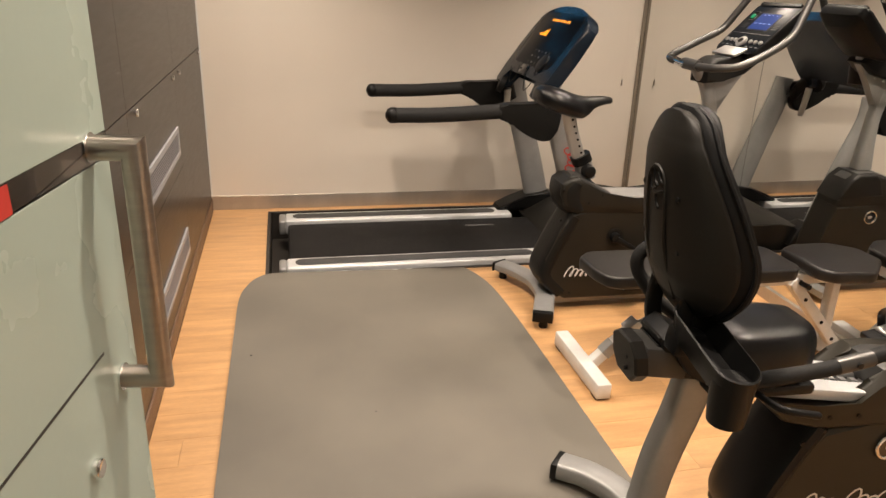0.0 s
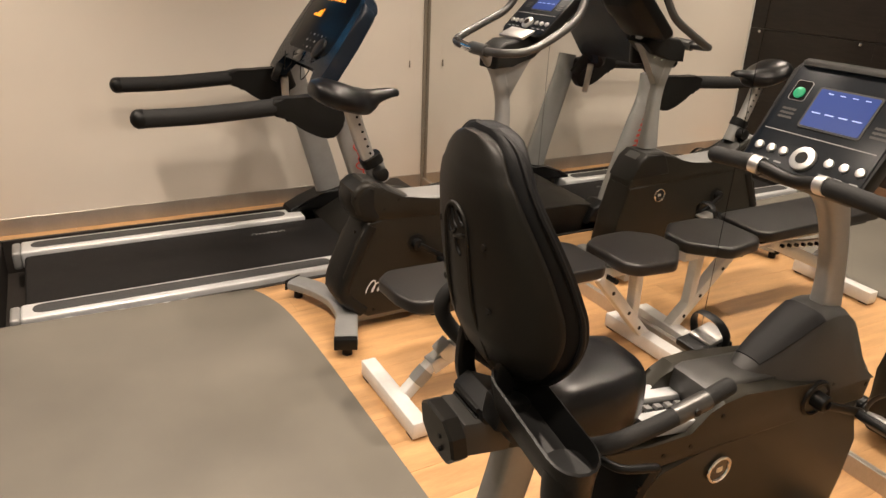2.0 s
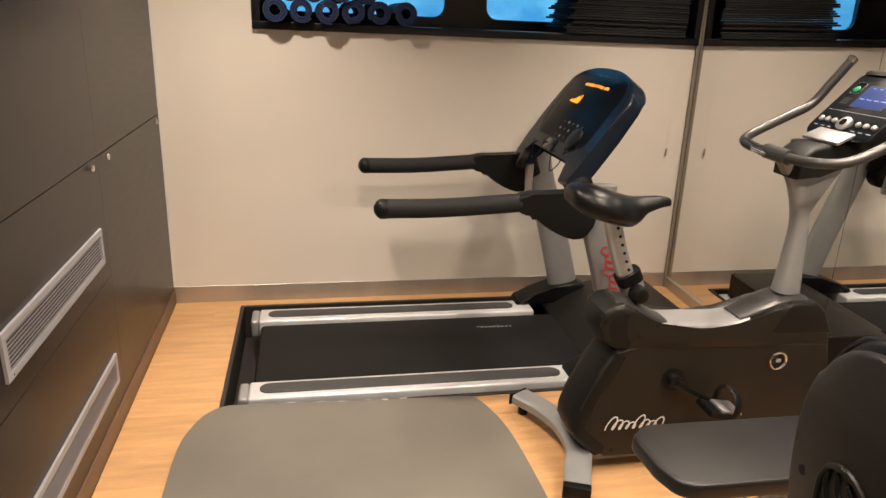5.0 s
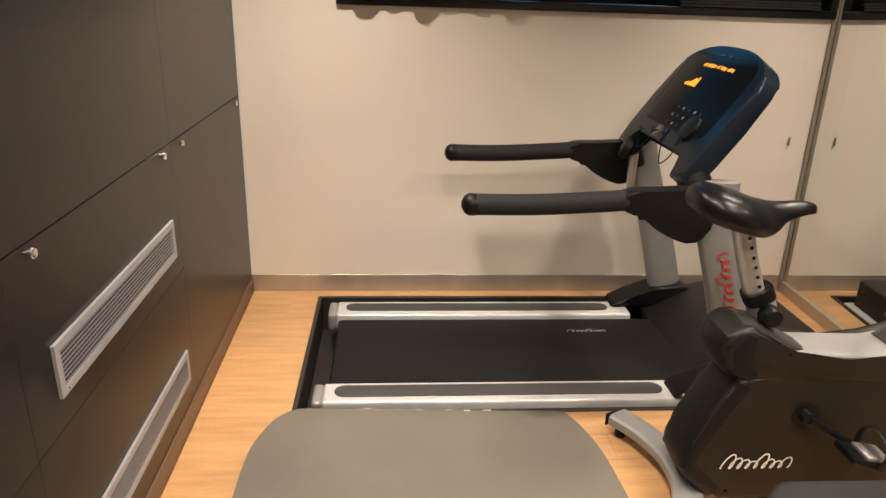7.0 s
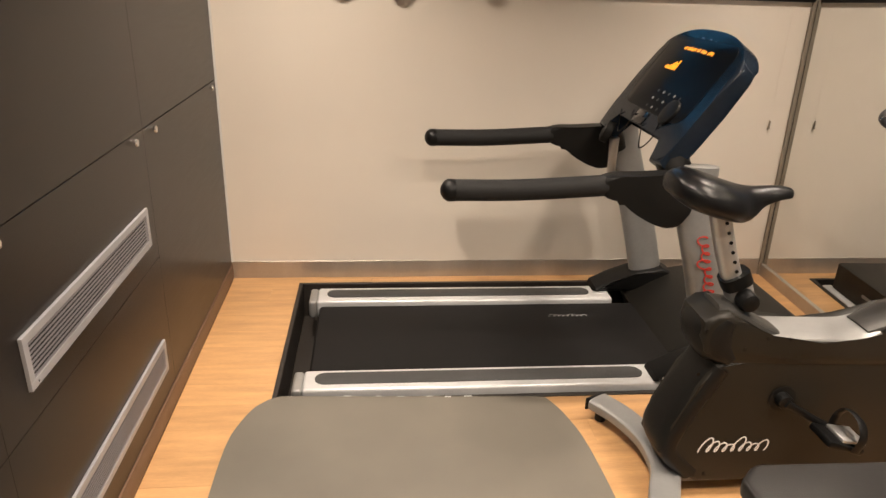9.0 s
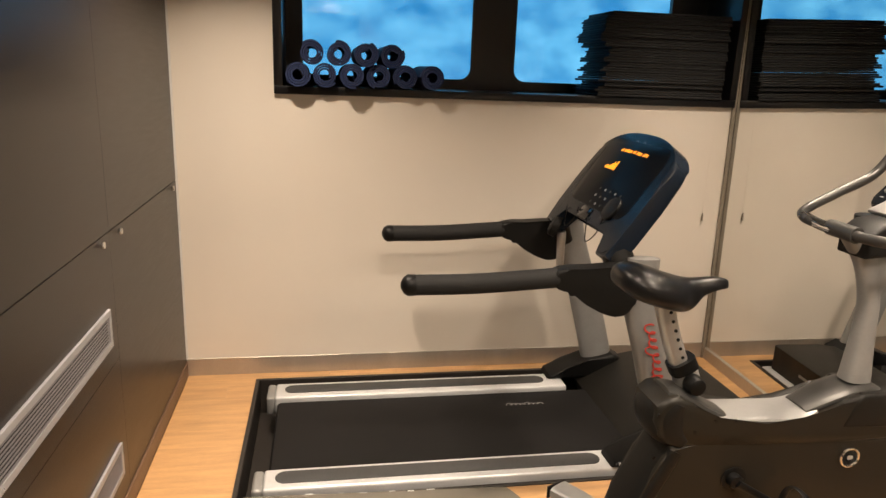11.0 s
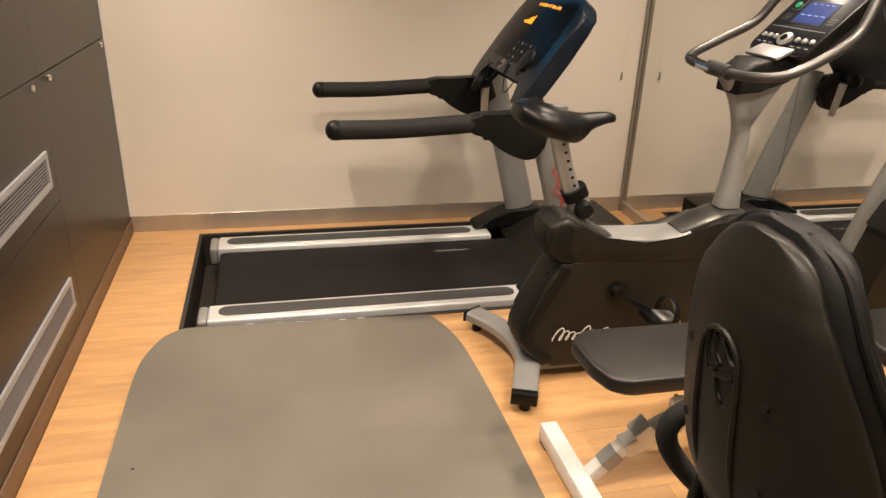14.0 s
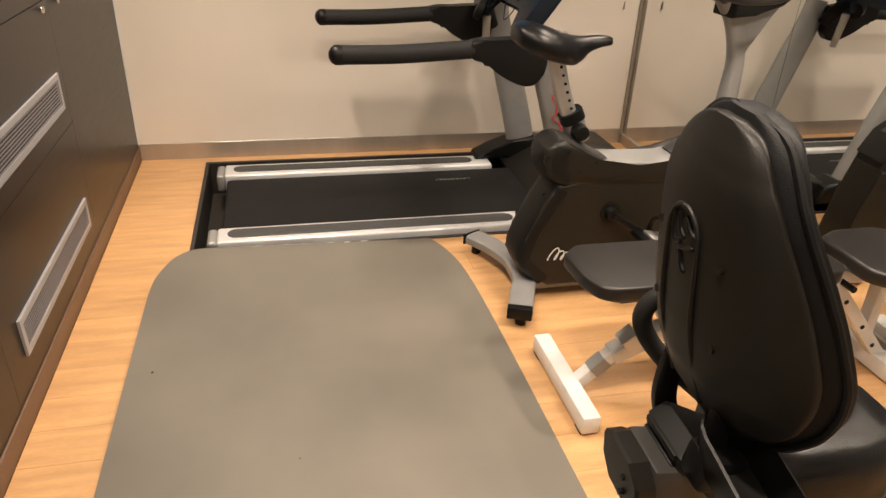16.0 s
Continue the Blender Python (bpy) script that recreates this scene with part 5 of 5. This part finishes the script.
    part("front_bar", sweep([(2.04, -2.925, 1.01), (2.054, -3.0, 0.996), (2.04, -3.075, 1.01)], 0.015, n=4, up=(0, 0, 1)), M_CHAR, b)
    for s in (1, -1):
        a, c, tip = Vector((2.04, yc + s * 0.072, 1.009)), Vector((2.037, yc + s * 0.095, 1.011)), Vector((2.049, yc + s * 0.235 - 0.02, 1.0))
        part("grip_clamp", sweep([a, c], 0.0205, n=1, smooth=False, up=(0, 0, 1)), M_ALU, b, "silver clamp")
        part("front_grip", sweep([c, (c + tip) / 2, tip], 0.0195, n=4, up=(0, 0, 1), round_ends=0.012), M_FOAM, b, "black foam grip")
    # front foot
    part("front_foot", cyl((2.36, -3.14, 0.04), (2.36, -2.86, 0.04), 0.026), M_SILVER, b, "round silver front foot tube")
    for y in (-3.135, -2.865):
        s = -1 if y < yc else 1
        part("foot_wheel", cyl((2.36, y, 0.04), (2.36, y + s * 0.055, 0.04), 0.037, bevel=0.006), M_BLACK, b)

    b.location, b.rotation_euler = (1.9, -3.012, 0.0), (0, 0, radians(-2.8))


build_recumbent()


# ---- glass door ----
def build_door():
    x = 0.185
    d = thing("glass_door", (x, -4.2, 0.01), "open frosted glass door with a steel tube handle", "door")
    ye, yh = -3.247, -4.2
    part("glass_leaf", box(x - 0.005, x + 0.005, yh, ye, 0.012, 1.143, 0.0015, 1), M_FROST, d, "pale green frosted glass")
    part("glass_leaf", box(x - 0.005, x + 0.005, yh, ye, 1.176, 2.08, 0.0015, 1), M_FROST, d, "pale green frosted glass")
    part("clear_band", box(x - 0.005, x + 0.005, yh, ye, 1.143, 1.176), M_PANE, d, "clear band in the frosted glass")
    part("red_sticker", box(x + 0.0055, x + 0.0062, -3.62, -3.497, 1.144, 1.175), M_RED, d)
    zt, zb, yb, r = 1.166, 0.838, -3.303, 0.016
    xo = x + 0.058
    ang = [2 * math.pi * k / 24 for k in range(24)]
    bar = [[Vector((x0 + k * r * math.sin(a), yb + r * math.cos(a), z + e * r * math.sin(a))) for a in ang] for x0, k, z, e in ((x + 0.004, 0, zt, 1), (xo, 1, zt, 1), (xo, 1, zb, -1), (x + 0.004, 0, zb, -1))]
    part("handle_bar", loft(bar), M_STEEL, d, "mitred brushed steel handle bar")
    for z in (zt, zb):
        part("handle_collar", cyl((x + 0.004, yb, z), (x + 0.008, yb, z), 0.0195, sides=24), M_CHROME, d)
    part("glass_joint", box(x + 0.0052, x + 0.0056, yh, -3.35, 0.9, 0.904), M_CHARLT, d)
    part("lock", cyl((x + 0.004, -3.425, 0.777), (x + 0.016, -3.425, 0.777), 0.013, bevel=0.003), M_CHROME, d, "chrome lock cylinder")
    for z in (0.3, 1.8):
        part("hinge", box(x - 0.014, x + 0.014, yh - 0.02, yh + 0.05, z - 0.05, z + 0.05, 0.003), M_STEEL, d)

    d.location, d.rotation_euler = (0.084, -4.2275, 0.01), (0, 0, radians(-8.5))


build_door()


# ---- floor planks ----
def build_planks(fl):
    rnd = random.Random(9)
    w = 0.137
    y = -0.004
    row = 0
    shared = {}
    while y > BACK - 0.6:
        ya, yb = y - w + 0.0004, y - 0.0002
        x = -0.02 - rnd.uniform(0, 1.1)
        while x < W - 0.013:
            ln = 1.22
            segs = [(max(x, 0.0065), min(x + ln - 0.0006, W - 0.0125))]
            x += ln
            out = []
            for a, c in segs:
                if c - a < 0.01:
                    continue
                if yb > PY0 and ya < PY1:
                    # cut round the pit
                    lo, hi = max(ya, PY0), min(yb, PY1)
                    if yb > PY1 + 0.003:
                        out.append((a, c, PY1 + 0.0005, yb))
                    if ya < PY0 - 0.003:
                        out.append((a, c, ya, PY0 - 0.0005))
                    if a < PX0:
                        out.append((a, min(c, PX0 - 0.0005), lo, hi))
                    if c > PX1:
                        out.append((max(a, PX1 + 0.0005), c, lo, hi))
                else:
                    out.append((a, c, ya, yb))
            for a, c, p, q in out:
                key = (round(c - a, 3), round(q - p, 3))
                if key not in shared:
                    bm = box(0, c - a, 0, q - p, -0.012, 0.0, 0.0002, 1)
                    ob = part("plank", bm, M_FLOOR, fl)
                    shared[key] = ob.data
                else:
                    ob = new("plank", shared[key])
                    ob.parent = fl
                ob.location = (a, p, rnd.uniform(-0.0003, 0.0))
        y -= w
        row += 1


build_planks(FLOOR)
